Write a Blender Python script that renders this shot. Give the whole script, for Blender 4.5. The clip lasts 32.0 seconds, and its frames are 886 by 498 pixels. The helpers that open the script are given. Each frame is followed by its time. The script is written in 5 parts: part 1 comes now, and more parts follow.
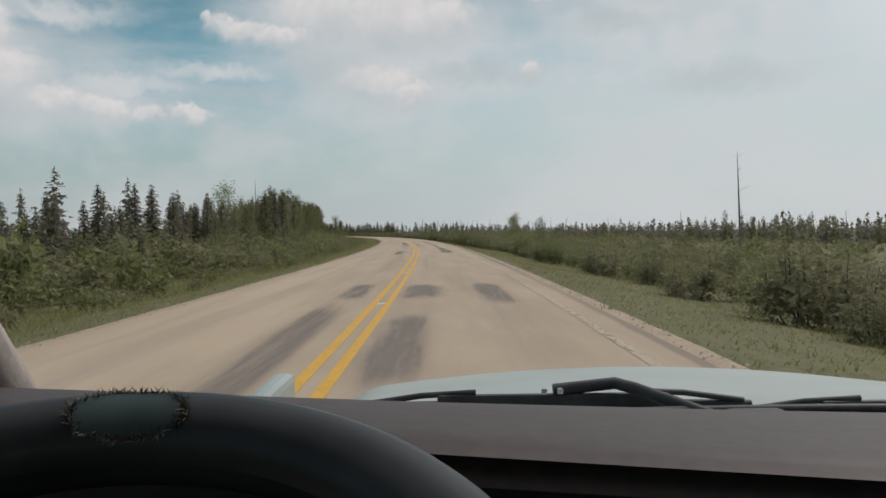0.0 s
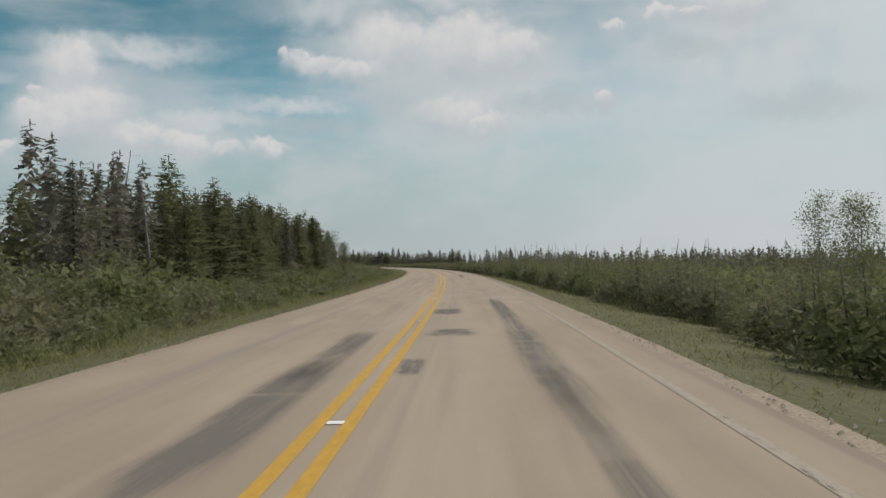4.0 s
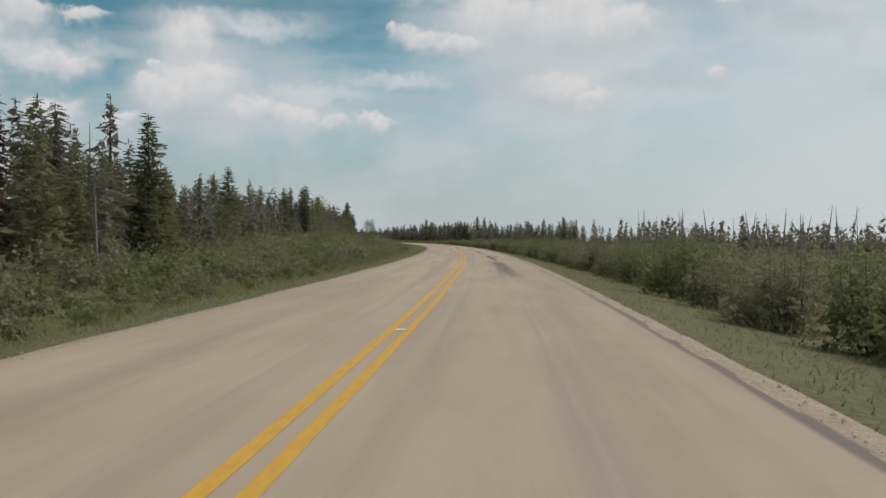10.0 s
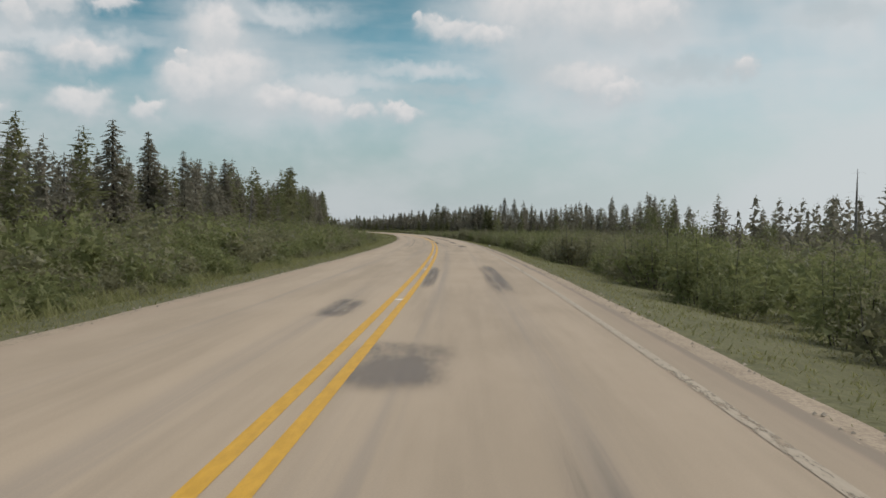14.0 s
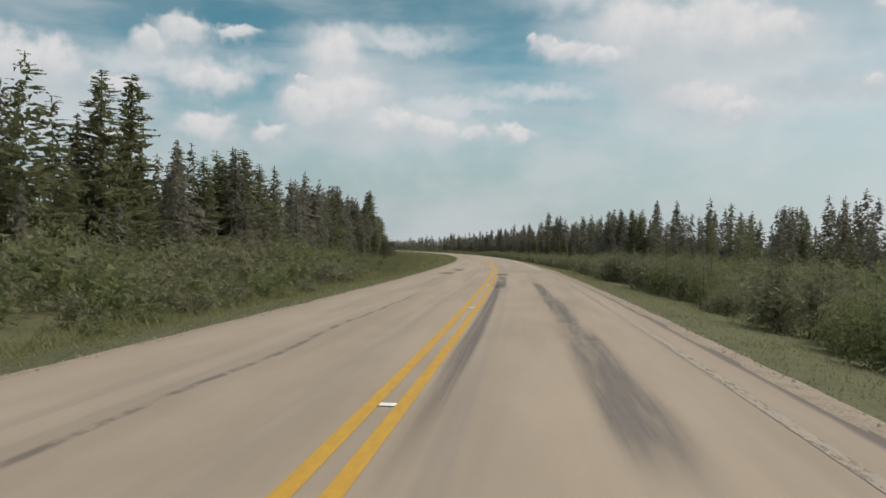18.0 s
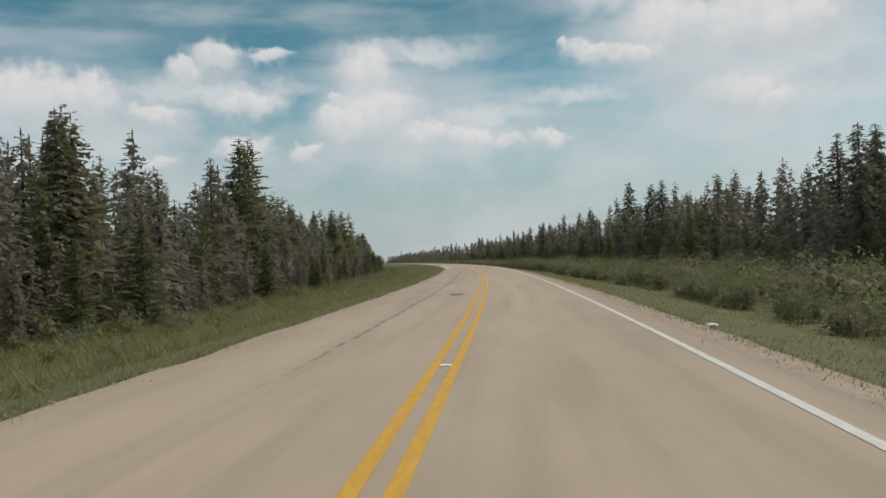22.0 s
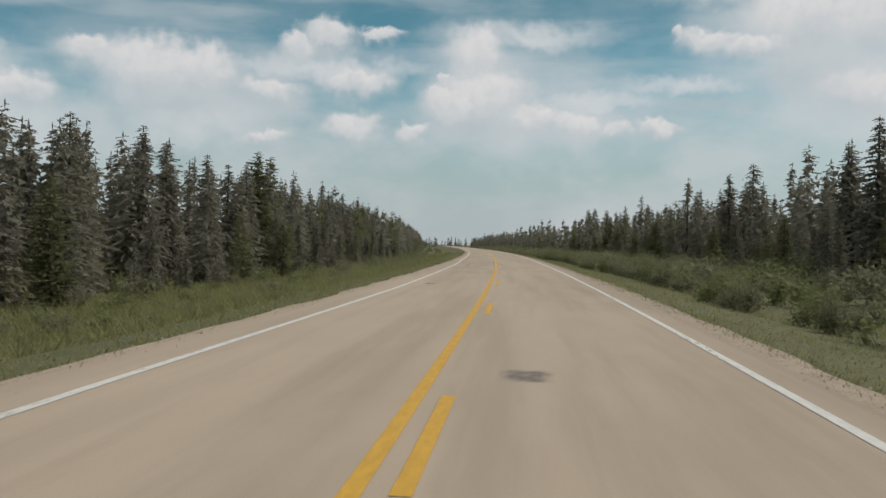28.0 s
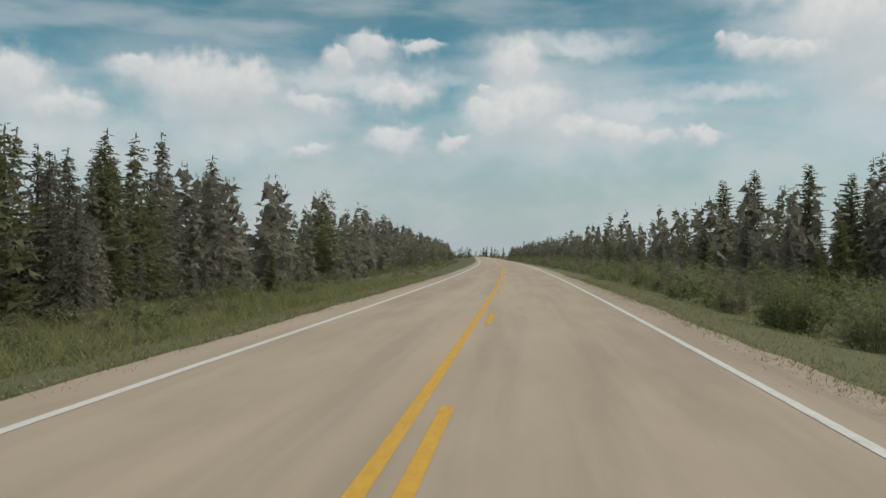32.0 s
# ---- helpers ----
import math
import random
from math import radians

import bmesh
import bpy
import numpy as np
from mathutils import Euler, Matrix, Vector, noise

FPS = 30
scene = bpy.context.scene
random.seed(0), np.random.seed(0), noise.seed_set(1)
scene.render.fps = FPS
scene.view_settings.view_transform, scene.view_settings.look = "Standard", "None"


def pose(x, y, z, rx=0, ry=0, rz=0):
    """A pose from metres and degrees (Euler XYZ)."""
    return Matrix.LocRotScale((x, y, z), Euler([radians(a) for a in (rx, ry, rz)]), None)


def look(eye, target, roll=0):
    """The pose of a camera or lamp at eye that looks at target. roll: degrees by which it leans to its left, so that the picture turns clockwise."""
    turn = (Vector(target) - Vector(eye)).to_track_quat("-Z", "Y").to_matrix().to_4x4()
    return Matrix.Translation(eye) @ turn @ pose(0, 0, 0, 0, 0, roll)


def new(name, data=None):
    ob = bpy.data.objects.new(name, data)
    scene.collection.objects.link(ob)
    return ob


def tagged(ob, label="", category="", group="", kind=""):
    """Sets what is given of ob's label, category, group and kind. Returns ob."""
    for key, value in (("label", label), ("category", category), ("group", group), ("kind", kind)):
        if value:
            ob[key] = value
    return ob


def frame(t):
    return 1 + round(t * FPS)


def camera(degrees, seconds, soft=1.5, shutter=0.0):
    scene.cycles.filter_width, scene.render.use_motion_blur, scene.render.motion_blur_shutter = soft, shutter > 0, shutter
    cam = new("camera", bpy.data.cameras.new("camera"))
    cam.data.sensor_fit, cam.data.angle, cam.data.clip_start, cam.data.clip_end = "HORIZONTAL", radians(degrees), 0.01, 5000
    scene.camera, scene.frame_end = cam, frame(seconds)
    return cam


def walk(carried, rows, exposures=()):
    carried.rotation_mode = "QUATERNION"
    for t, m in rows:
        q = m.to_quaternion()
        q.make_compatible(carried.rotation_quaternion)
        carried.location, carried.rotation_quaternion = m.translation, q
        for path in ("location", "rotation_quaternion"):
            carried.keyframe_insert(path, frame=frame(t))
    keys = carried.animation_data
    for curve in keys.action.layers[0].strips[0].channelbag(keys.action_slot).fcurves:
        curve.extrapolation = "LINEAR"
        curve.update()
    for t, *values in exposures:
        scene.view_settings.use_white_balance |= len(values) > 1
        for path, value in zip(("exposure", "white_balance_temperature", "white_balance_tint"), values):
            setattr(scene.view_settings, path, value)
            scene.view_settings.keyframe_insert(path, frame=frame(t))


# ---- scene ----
cam = camera(51.0, 32.0, soft=1.6)

# seconds, x, y, z, pitch, roll, yaw
ROWS = [
    (0, 1.25, 0.00, 1.38, -1.03, 0.72, 0.50),
    (0.5, 1.20, 13.51, 1.38, 0.63, -0.45, 0.92),
    (1, 1.04, 27.02, 1.38, 1.64, -0.76, 2.47),
    (1.5, 0.78, 40.53, 1.38, 2.31, -1.30, 3.51),
    (2, 0.44, 54.03, 1.38, 2.59, -0.93, 4.12),
    (2.5, -0.01, 67.53, 1.38, 3.16, -1.23, 5.33),
    (3, -0.53, 81.03, 1.38, 2.72, -0.10, 4.72),
    (3.5, -1.22, 94.52, 1.38, 0.56, 1.07, 4.60),
    (4, -2.00, 108.01, 1.38, 0.87, 0.96, 5.02),
    (4.5, -2.71, 121.50, 1.38, 1.54, 0.05, 5.79),
    (6.5, -6.49, 175.40, 1.38, 0.68, -1.14, 8.46),
    (7, -7.66, 188.86, 1.38, 0.06, -0.75, 9.01),
    (7.5, -8.95, 202.31, 1.38, -0.33, -1.25, 9.45),
    (8, -10.33, 215.75, 1.38, -0.71, -0.30, 9.92),
    (8.5, -11.84, 229.17, 1.38, -1.07, 0.34, 10.14),
    (9, -13.44, 242.58, 1.38, -0.81, 0.03, 10.25),
    (9.5, -15.10, 255.99, 1.38, -0.68, -0.25, 10.82),
    (10, -16.84, 269.39, 1.38, -0.58, -0.38, 11.34),
    (10.5, -18.76, 282.76, 1.38, -0.55, -0.45, 11.65),
    (11, -20.76, 296.13, 1.38, -0.61, -0.02, 11.26),
    (11.5, -22.88, 309.47, 1.38, -0.68, 0.67, 10.78),
    (12, -25.10, 322.80, 1.38, -1.00, 0.32, 10.68),
    (12.5, -27.35, 336.12, 1.38, -1.12, 0.19, 10.79),
    (13, -29.72, 349.41, 1.38, -1.40, 0.06, 11.68),
    (13.5, -32.22, 362.69, 1.38, -1.37, -0.69, 12.39),
    (14, -34.83, 375.95, 1.38, -1.19, -0.82, 12.86),
    (14.5, -37.50, 389.19, 1.38, -0.97, -1.40, 13.10),
    (16.5, -49.21, 441.94, 1.38, -0.51, -1.32, 16.62),
    (17, -52.38, 455.07, 1.38, -0.23, -1.25, 17.79),
    (17.5, -55.63, 468.19, 1.38, -0.05, -0.91, 18.86),
    (18, -58.99, 481.27, 1.38, 0.01, -1.13, 19.82),
    (18.5, -62.46, 494.33, 1.38, -0.26, -0.55, 20.15),
    (19, -66.03, 507.36, 1.38, -0.37, -0.51, 20.45),
    (19.5, -69.69, 520.36, 1.38, -0.42, 0.29, 20.85),
    (20, -73.45, 533.34, 1.38, -0.31, 1.56, 21.27),
    (20.5, -77.35, 546.27, 1.38, 0.01, 1.86, 21.67),
    (21, -81.36, 559.17, 1.38, 0.26, 2.53, 21.91),
    (21.5, -85.45, 572.04, 1.38, 0.47, 2.59, 22.12),
    (22, -89.65, 584.88, 1.38, 0.65, 2.16, 22.41),
    (22.5, -93.92, 597.68, 1.38, 0.62, 2.00, 22.98),
    (23, -98.30, 610.46, 1.38, 0.57, 1.54, 23.57),
    (23.5, -102.74, 623.22, 1.38, 0.01, 1.38, 24.35),
    (24, -107.29, 635.94, 1.38, -0.16, 1.40, 25.02),
    (24.5, -111.90, 648.62, 1.38, -0.17, 1.14, 25.49),
    (25, -116.63, 661.28, 1.38, -0.06, 0.75, 25.68),
    (25.5, -121.48, 673.89, 1.38, -0.02, 0.43, 25.93),
    (27.5, -141.91, 723.90, 1.38, -0.14, -0.44, 27.86),
    (28, -147.25, 736.31, 1.38, -0.31, -1.15, 28.50),
    (28.5, -152.74, 748.65, 1.38, -0.84, -1.02, 28.83),
    (29, -158.31, 760.95, 1.38, -1.03, -1.18, 29.20),
    (29.5, -163.95, 773.21, 1.38, -1.09, -1.05, 29.88),
    (30, -169.64, 785.47, 1.38, -0.78, -1.85, 33.84),
    (30.5, -175.32, 797.72, 1.38, -0.14, -1.23, 34.69),
    (31, -181.09, 809.92, 1.38, 0.03, -0.73, 33.68),
    (31.5, -186.88, 822.12, 1.38, 0.20, -0.41, 32.47),
    (32, -192.73, 834.29, 1.38, 0.34, -0.48, 31.14),
]
walk(cam, [(t, pose(x, y, z, 90 + p, r, w)) for t, x, y, z, p, r, w in ROWS],
     exposures=[(0.0, -0.03, 6540, 14), (2.5, -0.14, 6430, 11.5), (4.5, -0.06, 6480, 12.5), (9.0, -0.02, 6470, 12.5), (18.0, 0.05, 6460, 12.5), (29.0, 0.0, 6460, 12.5), (32.0, 0.0, 6420, 10)])

# ---------------------------------------------------------------- light
SUN_AZ, SUN_EL = 55.0, 48.0     # clockwise from +y, and up


def node(tree, kind, **settings):
    n = tree.nodes.new(kind)
    for key, value in settings.items():
        if key == "op":
            n.operation = value
        elif key == "clamp":
            n.use_clamp = value
        elif key == "interp":
            n.interpolation_type = value
        elif key == "blend":
            n.blend_type = value
    return n


def math_node(tree, op, a, b=None, c=None, clamp=False):
    n = node(tree, "ShaderNodeMath", op=op, clamp=clamp)
    for i, v in enumerate((a, b, c)):
        if v is None:
            continue
        if isinstance(v, (int, float)):
            n.inputs[i].default_value = v
        else:
            tree.links.new(v, n.inputs[i])
    return n.outputs[0]


def ramp_node(tree, value, lo, hi, to_lo=0.0, to_hi=1.0, interp="SMOOTHSTEP"):
    n = node(tree, "ShaderNodeMapRange", interp=interp)
    tree.links.new(value, n.inputs["Value"])
    for key, v in (("From Min", lo), ("From Max", hi), ("To Min", to_lo), ("To Max", to_hi)):
        n.inputs[key].default_value = v
    return n.outputs["Result"]


def mix_node(tree, fac, a, b, blend="MIX"):
    n = tree.nodes.new("ShaderNodeMix")
    n.data_type, n.blend_type = "RGBA", blend
    for sock, v in ((n.inputs[0], fac), (n.inputs[6], a), (n.inputs[7], b)):
        if isinstance(v, (int, float)):
            sock.default_value = v
        elif isinstance(v, tuple):
            sock.default_value = (*v, 1.0)
        else:
            tree.links.new(v, sock)
    return n.outputs[2]


def noise_node(tree, vector, scale, detail=4.0, rough=0.55, stretch=None):
    if stretch is not None:
        m = tree.nodes.new("ShaderNodeMapping")
        m.inputs["Scale"].default_value = stretch
        tree.links.new(vector, m.inputs["Vector"])
        vector = m.outputs[0]
    n = tree.nodes.new("ShaderNodeTexNoise")
    n.inputs["Scale"].default_value, n.inputs["Detail"].default_value, n.inputs["Roughness"].default_value = scale, detail, rough
    tree.links.new(vector, n.inputs["Vector"])
    return n.outputs["Fac"]


# cumulus heaps: azimuth to the left of +y, elevation, half width, half height (degrees)
HEAPS_FAR_LEFT = [(58.4, 9.0, 2.4, 1.9), (56.1, 9.1, 1.8, 1.6), (53.4, 8.0, 2.0, 1.0), (49.3, 10.2, 1.9, 0.9), (46.0, 9.6, 3.0, 1.7), (43.3, 9.6, 2.0, 1.5)]
HEAPS_LEFT = [(39.2, 8.7, 1.9, 0.85), (37.6, 11.4, 1.1, 0.85), (35.6, 12.1, 1.6, 1.0), (32.6, 12.5, 1.2, 0.45), (33.9, 9.5, 2.1, 0.9), (34.2, 6.7, 1.9, 0.9),
              (39.6, 6.2, 1.4, 0.4), (30.3, 6.6, 0.9, 0.6)]
HEAPS_TOWER = [(26.6, 10.7, 1.5, 1.9), (26.4, 8.5, 2.5, 1.7), (28.3, 8.0, 1.7, 1.4), (29.2, 8.9, 0.45, 0.45), (28.6, 9.8, 0.35, 0.35),
               (22.9, 7.4, 1.8, 1.1), (20.4, 7.2, 1.4, 1.0), (18.2, 6.9, 1.0, 0.55), (15.6, 7.0, 1.2, 0.45)]
HEAPS_RIGHT = [(14.4, 12.4, 0.5, 0.35), (12.6, 12.1, 1.7, 0.7), (10.4, 11.6, 1.6, 0.7), (8.0, 12.7, 2.8, 1.9), (3.4, 12.5, 3.8, 2.0), (1.0, 12.3, 2.6, 1.5),
               (4.3, 8.7, 2.6, 1.3), (2.3, 8.2, 1.3, 0.8), (-4.8, 9.6, 0.8, 0.7), (-5.7, 14.0, 0.6, 0.4), (-8.3, 14.5, 1.1, 0.55), (-10.2, 14.4, 1.0, 0.4), (-12.9, 14.6, 2.4, 1.3)]
# broad soft cloud, paler than the sky behind it, and the blue-grey undersides
BANKS = [(10.8, 15.4, 4.5, 1.3), (4.2, 16.1, 3.5, 1.0), (24.0, 12.6, 5.0, 0.7), (19.6, 8.8, 4.6, 0.7),
         (3.0, 11.0, 9.0, 4.2), (-14.0, 12.6, 10.0, 5.0), (23.0, 7.2, 6.5, 2.4), (26.0, 9.0, 3.0, 2.6), (7.0, 12.0, 6.0, 2.6), (57.0, 8.5, 4.5, 2.2), (45.5, 9.0, 4.0, 2.0), (36.0, 10.6, 5.5, 0.6), (55.0, 6.4, 7.0, 2.0), (44.0, 7.0, 4.0, 1.6), (14.0, 9.6, 4.0, 0.6)]
UNDERSIDES = [(7.6, 10.0, 2.6, 1.3), (-16.4, 8.8, 4.2, 1.0), (-1.5, 9.6, 3.0, 0.6), (26.0, 6.9, 2.6, 0.8), (44.5, 7.9, 3.0, 0.9), (12.4, 8.4, 3.4, 0.5), (-10.0, 12.4, 2.4, 0.6)]


def make_sky():
    world = bpy.data.worlds.new("sky")
    scene.world = world
    world.use_nodes = True
    tree = world.node_tree
    tree.nodes.clear()
    out = tree.nodes.new("ShaderNodeOutputWorld")
    back = tree.nodes.new("ShaderNodeBackground")
    tree.links.new(back.outputs[0], out.inputs[0])
    sky = tree.nodes.new("ShaderNodeTexSky")
    sky.sky_type, sky.sun_disc = "NISHITA", False
    sky.sun_elevation, sky.sun_rotation = radians(SUN_EL), radians(SUN_AZ)
    sky.air_density, sky.dust_density, sky.ozone_density = 1.0, 2.0, 1.0
    coord = tree.nodes.new("ShaderNodeTexCoord").outputs["Generated"]
    split = tree.nodes.new("ShaderNodeSeparateXYZ")
    tree.links.new(coord, split.inputs[0])
    x, y, z = split.outputs
    az = math_node(tree, "MULTIPLY", math_node(tree, "ARCTAN2", math_node(tree, "MULTIPLY", x, -1.0), y), 57.2958)
    el = math_node(tree, "MULTIPLY", math_node(tree, "ARCSINE", z), 57.2958)
    # billowed edges: the place in the sky is shifted by two sizes of noise
    flat = tree.nodes.new("ShaderNodeCombineXYZ")
    tree.links.new(az, flat.inputs[0])
    tree.links.new(el, flat.inputs[1])
    flat = flat.outputs[0]
    big, fine = noise_node(tree, flat, 0.36, 1.5, 0.45), noise_node(tree, flat, 1.15, 3.0, 0.5)
    big2, fine2 = noise_node(tree, flat, 0.43, 1.5, 0.45), noise_node(tree, flat, 1.4, 3.0, 0.5)
    place = tree.nodes.new("ShaderNodeCombineXYZ")
    for k, (base, broad, small) in enumerate(((az, big, fine), (el, big2, fine2))):
        shift = math_node(tree, "ADD", math_node(tree, "MULTIPLY", math_node(tree, "SUBTRACT", broad, 0.5), 1.5),
                          math_node(tree, "MULTIPLY", math_node(tree, "SUBTRACT", small, 0.5), 1.15))
        tree.links.new(math_node(tree, "ADD", base, shift), place.inputs[k])

    def puff(row, inner, outer):
        """Distance from the middle of a puff as a soft mask, and the height within it."""
        caz, cel, rw, rh = row
        rw, rh = rw * 1.12, rh * 1.2
        local = node(tree, "ShaderNodeVectorMath", op="MULTIPLY_ADD")
        tree.links.new(place.outputs[0], local.inputs[0])
        local.inputs[1].default_value = (1 / rw, 1 / rh, 0)
        local.inputs[2].default_value = (-caz / rw, -cel / rh, 0)
        length = node(tree, "ShaderNodeVectorMath", op="LENGTH")
        tree.links.new(local.outputs[0], length.inputs[0])
        parts = tree.nodes.new("ShaderNodeSeparateXYZ")
        tree.links.new(local.outputs[0], parts.inputs[0])
        mask = node(tree, "ShaderNodeMapRange", interp="SMOOTHSTEP")
        tree.links.new(length.outputs["Value"], mask.inputs["Value"])
        mask.inputs["From Min"].default_value = outer
        if callable(inner):
            tree.links.new(inner(parts.outputs[1]), mask.inputs["From Max"])
        else:
            mask.inputs["From Max"].default_value = inner
        return mask.outputs["Result"], parts.outputs[1]

    cover = bright = bank = under = None
    for row in HEAPS_FAR_LEFT + HEAPS_LEFT + HEAPS_TOWER + HEAPS_RIGHT:
        # crisp on top, melting away below
        m, up = puff(row, lambda h: ramp_node(tree, h, -0.9, 0.8, -0.2, 0.75), 1.4)
        lit = math_node(tree, "MULTIPLY", m, ramp_node(tree, up, -0.7, 0.95, 0.0, 1.0))
        cover = m if cover is None else math_node(tree, "MAXIMUM", cover, m)
        bright = lit if bright is None else math_node(tree, "MAXIMUM", bright, lit)
    for row in BANKS:
        m, _ = puff(row, 0.1, 1.4)
        bank = m if bank is None else math_node(tree, "MAXIMUM", bank, m)
    for row in UNDERSIDES:
        m, _ = puff(row, 0.1, 1.4)
        under = m if under is None else math_node(tree, "MAXIMUM", under, m)
    # broad soft layers and thin streaks
    layer = noise_node(tree, flat, 0.085, 6.0, 0.52, (1.0, 1.7, 1.0))
    soft = ramp_node(tree, layer, 0.40, 0.62)
    streak = noise_node(tree, flat, 0.16, 4.0, 0.5, (0.55, 2.6, 1.0))
    thin = math_node(tree, "MULTIPLY", ramp_node(tree, streak, 0.44, 0.66), ramp_node(tree, el, 4.0, 9.0))
    haze = ramp_node(tree, el, -1.0, 13.0, 0.95, 0.0)
    veil = math_node(tree, "MULTIPLY", ramp_node(tree, az, -24.0, 22.0, 0.9, 0.0), ramp_node(tree, el, 0.0, 30.0, 1.0, 0.5))
    blue = mix_node(tree, 1.0, sky.outputs[0], (SKY_GAIN * 0.55, SKY_GAIN * 0.97, SKY_GAIN * 0.92), "MULTIPLY")
    # the blue deepens upward
    blue = mix_node(tree, ramp_node(tree, el, 8.0, 16.0, 0.0, 0.6), blue, (0.05, 0.17, 0.21))
    col = mix_node(tree, math_node(tree, "MULTIPLY", haze, 0.9), blue, (0.465, 0.525, 0.54))
    col = mix_node(tree, math_node(tree, "MULTIPLY", thin, 0.36), col, (0.58, 0.61, 0.61))
    high = math_node(tree, "MULTIPLY", ramp_node(tree, el, 8.0, 14.0, 0.6, 0.2), soft)
    col = mix_node(tree, high, col, (0.55, 0.585, 0.59))
    # thicker, paler cloud overhead, out of view, added as fill to soften the shade
    col = mix_node(tree, ramp_node(tree, el, 22.0, 50.0, 0.0, 0.7), col, (0.66, 0.7, 0.715))
    col = mix_node(tree, math_node(tree, "MULTIPLY", veil, 0.8), col, (0.615, 0.655, 0.66))
    near = ramp_node(tree, el, 2.0, 8.0, 0.4, 0.92)
    col = mix_node(tree, math_node(tree, "MULTIPLY", math_node(tree, "MULTIPLY", bank, near), ramp_node(tree, big2, 0.3, 0.6, 0.6, 0.95)), col, (0.6, 0.635, 0.64))
    bright = math_node(tree, "MULTIPLY", bright, ramp_node(tree, fine, 0.3, 0.6, 0.7, 1.0))
    shade = mix_node(tree, bright, (0.49, 0.54, 0.555), (0.71, 0.7, 0.68))
    col = mix_node(tree, math_node(tree, "MULTIPLY", cover, near), col, shade)
    col = mix_node(tree, math_node(tree, "MULTIPLY", math_node(tree, "MULTIPLY", under, near), 0.6), col, (0.44, 0.505, 0.52))
    # thin cloud round the sun behind it: an unseen glow added to lift shadows
    aim = node(tree, "ShaderNodeVectorMath", op="DOT_PRODUCT")
    tree.links.new(coord, aim.inputs[0])
    sa, se = radians(SUN_AZ), radians(SUN_EL)
    aim.inputs[1].default_value = (math.sin(sa) * math.cos(se), math.cos(sa) * math.cos(se), math.sin(se))
    fill_glow = ramp_node(tree, aim.outputs["Value"], 0.66, 1.0, 0.0, 1.0)
    col = mix_node(tree, fill_glow, col, (1.55, 1.6, 1.6))
    tree.links.new(col, back.inputs[0])
    back.inputs[1].default_value = 1.0


SKY_GAIN = 0.094
make_sky()
sun = new("sun", bpy.data.lights.new("sun", "SUN"))
sun.data.energy, sun.data.angle, sun.data.color = 2.1, radians(8.0), (1.0, 0.955, 0.89)
a, e = radians(SUN_AZ), radians(SUN_EL)
sun.matrix_basis = look((math.sin(a) * math.cos(e) * 50, math.cos(a) * math.cos(e) * 50, math.sin(e) * 50), (0, 0, 0))


# ---------------------------------------------------------------- materials
def surface(name, rough=0.8, metal=0.0, spec=0.3):
    m = bpy.data.materials.new(name)
    m.use_nodes = True
    tree = m.node_tree
    bsdf = tree.nodes["Principled BSDF"]
    bsdf.inputs["Roughness"].default_value = rough
    bsdf.inputs["Metallic"].default_value = metal
    bsdf.inputs["Specular IOR Level"].default_value = spec
    return m, tree, bsdf


def bump(tree, bsdf, height, strength, distance):
    b = tree.nodes.new("ShaderNodeBump")
    b.inputs["Strength"].default_value, b.inputs["Distance"].default_value = strength, distance
    tree.links.new(height, b.inputs["Height"])
    tree.links.new(b.outputs[0], bsdf.inputs["Normal"])


def object_coord(tree):
    return tree.nodes.new("ShaderNodeTexCoord").outputs["Object"]


def grainy(name, dark, light, scale=8.0, rough=0.8, metal=0.0, spec=0.3, relief=0.3, distance=0.01, big=0.6):
    """Two sizes of mottling between two colours, with fine relief."""
    m, tree, bsdf = surface(name, rough, metal, spec)
    co = object_coord(tree)
    fine, broad = noise_node(tree, co, scale, 5.0), noise_node(tree, co, scale * 0.09, 3.0)
    f = math_node(tree, "ADD", math_node(tree, "MULTIPLY", fine, 1.0 - big * 0.5), math_node(tree, "MULTIPLY", broad, big * 0.5))
    tree.links.new(mix_node(tree, ramp_node(tree, f, 0.32, 0.68), dark, light), bsdf.inputs["Base Color"])
    bump(tree, bsdf, fine, relief, distance)
    return m


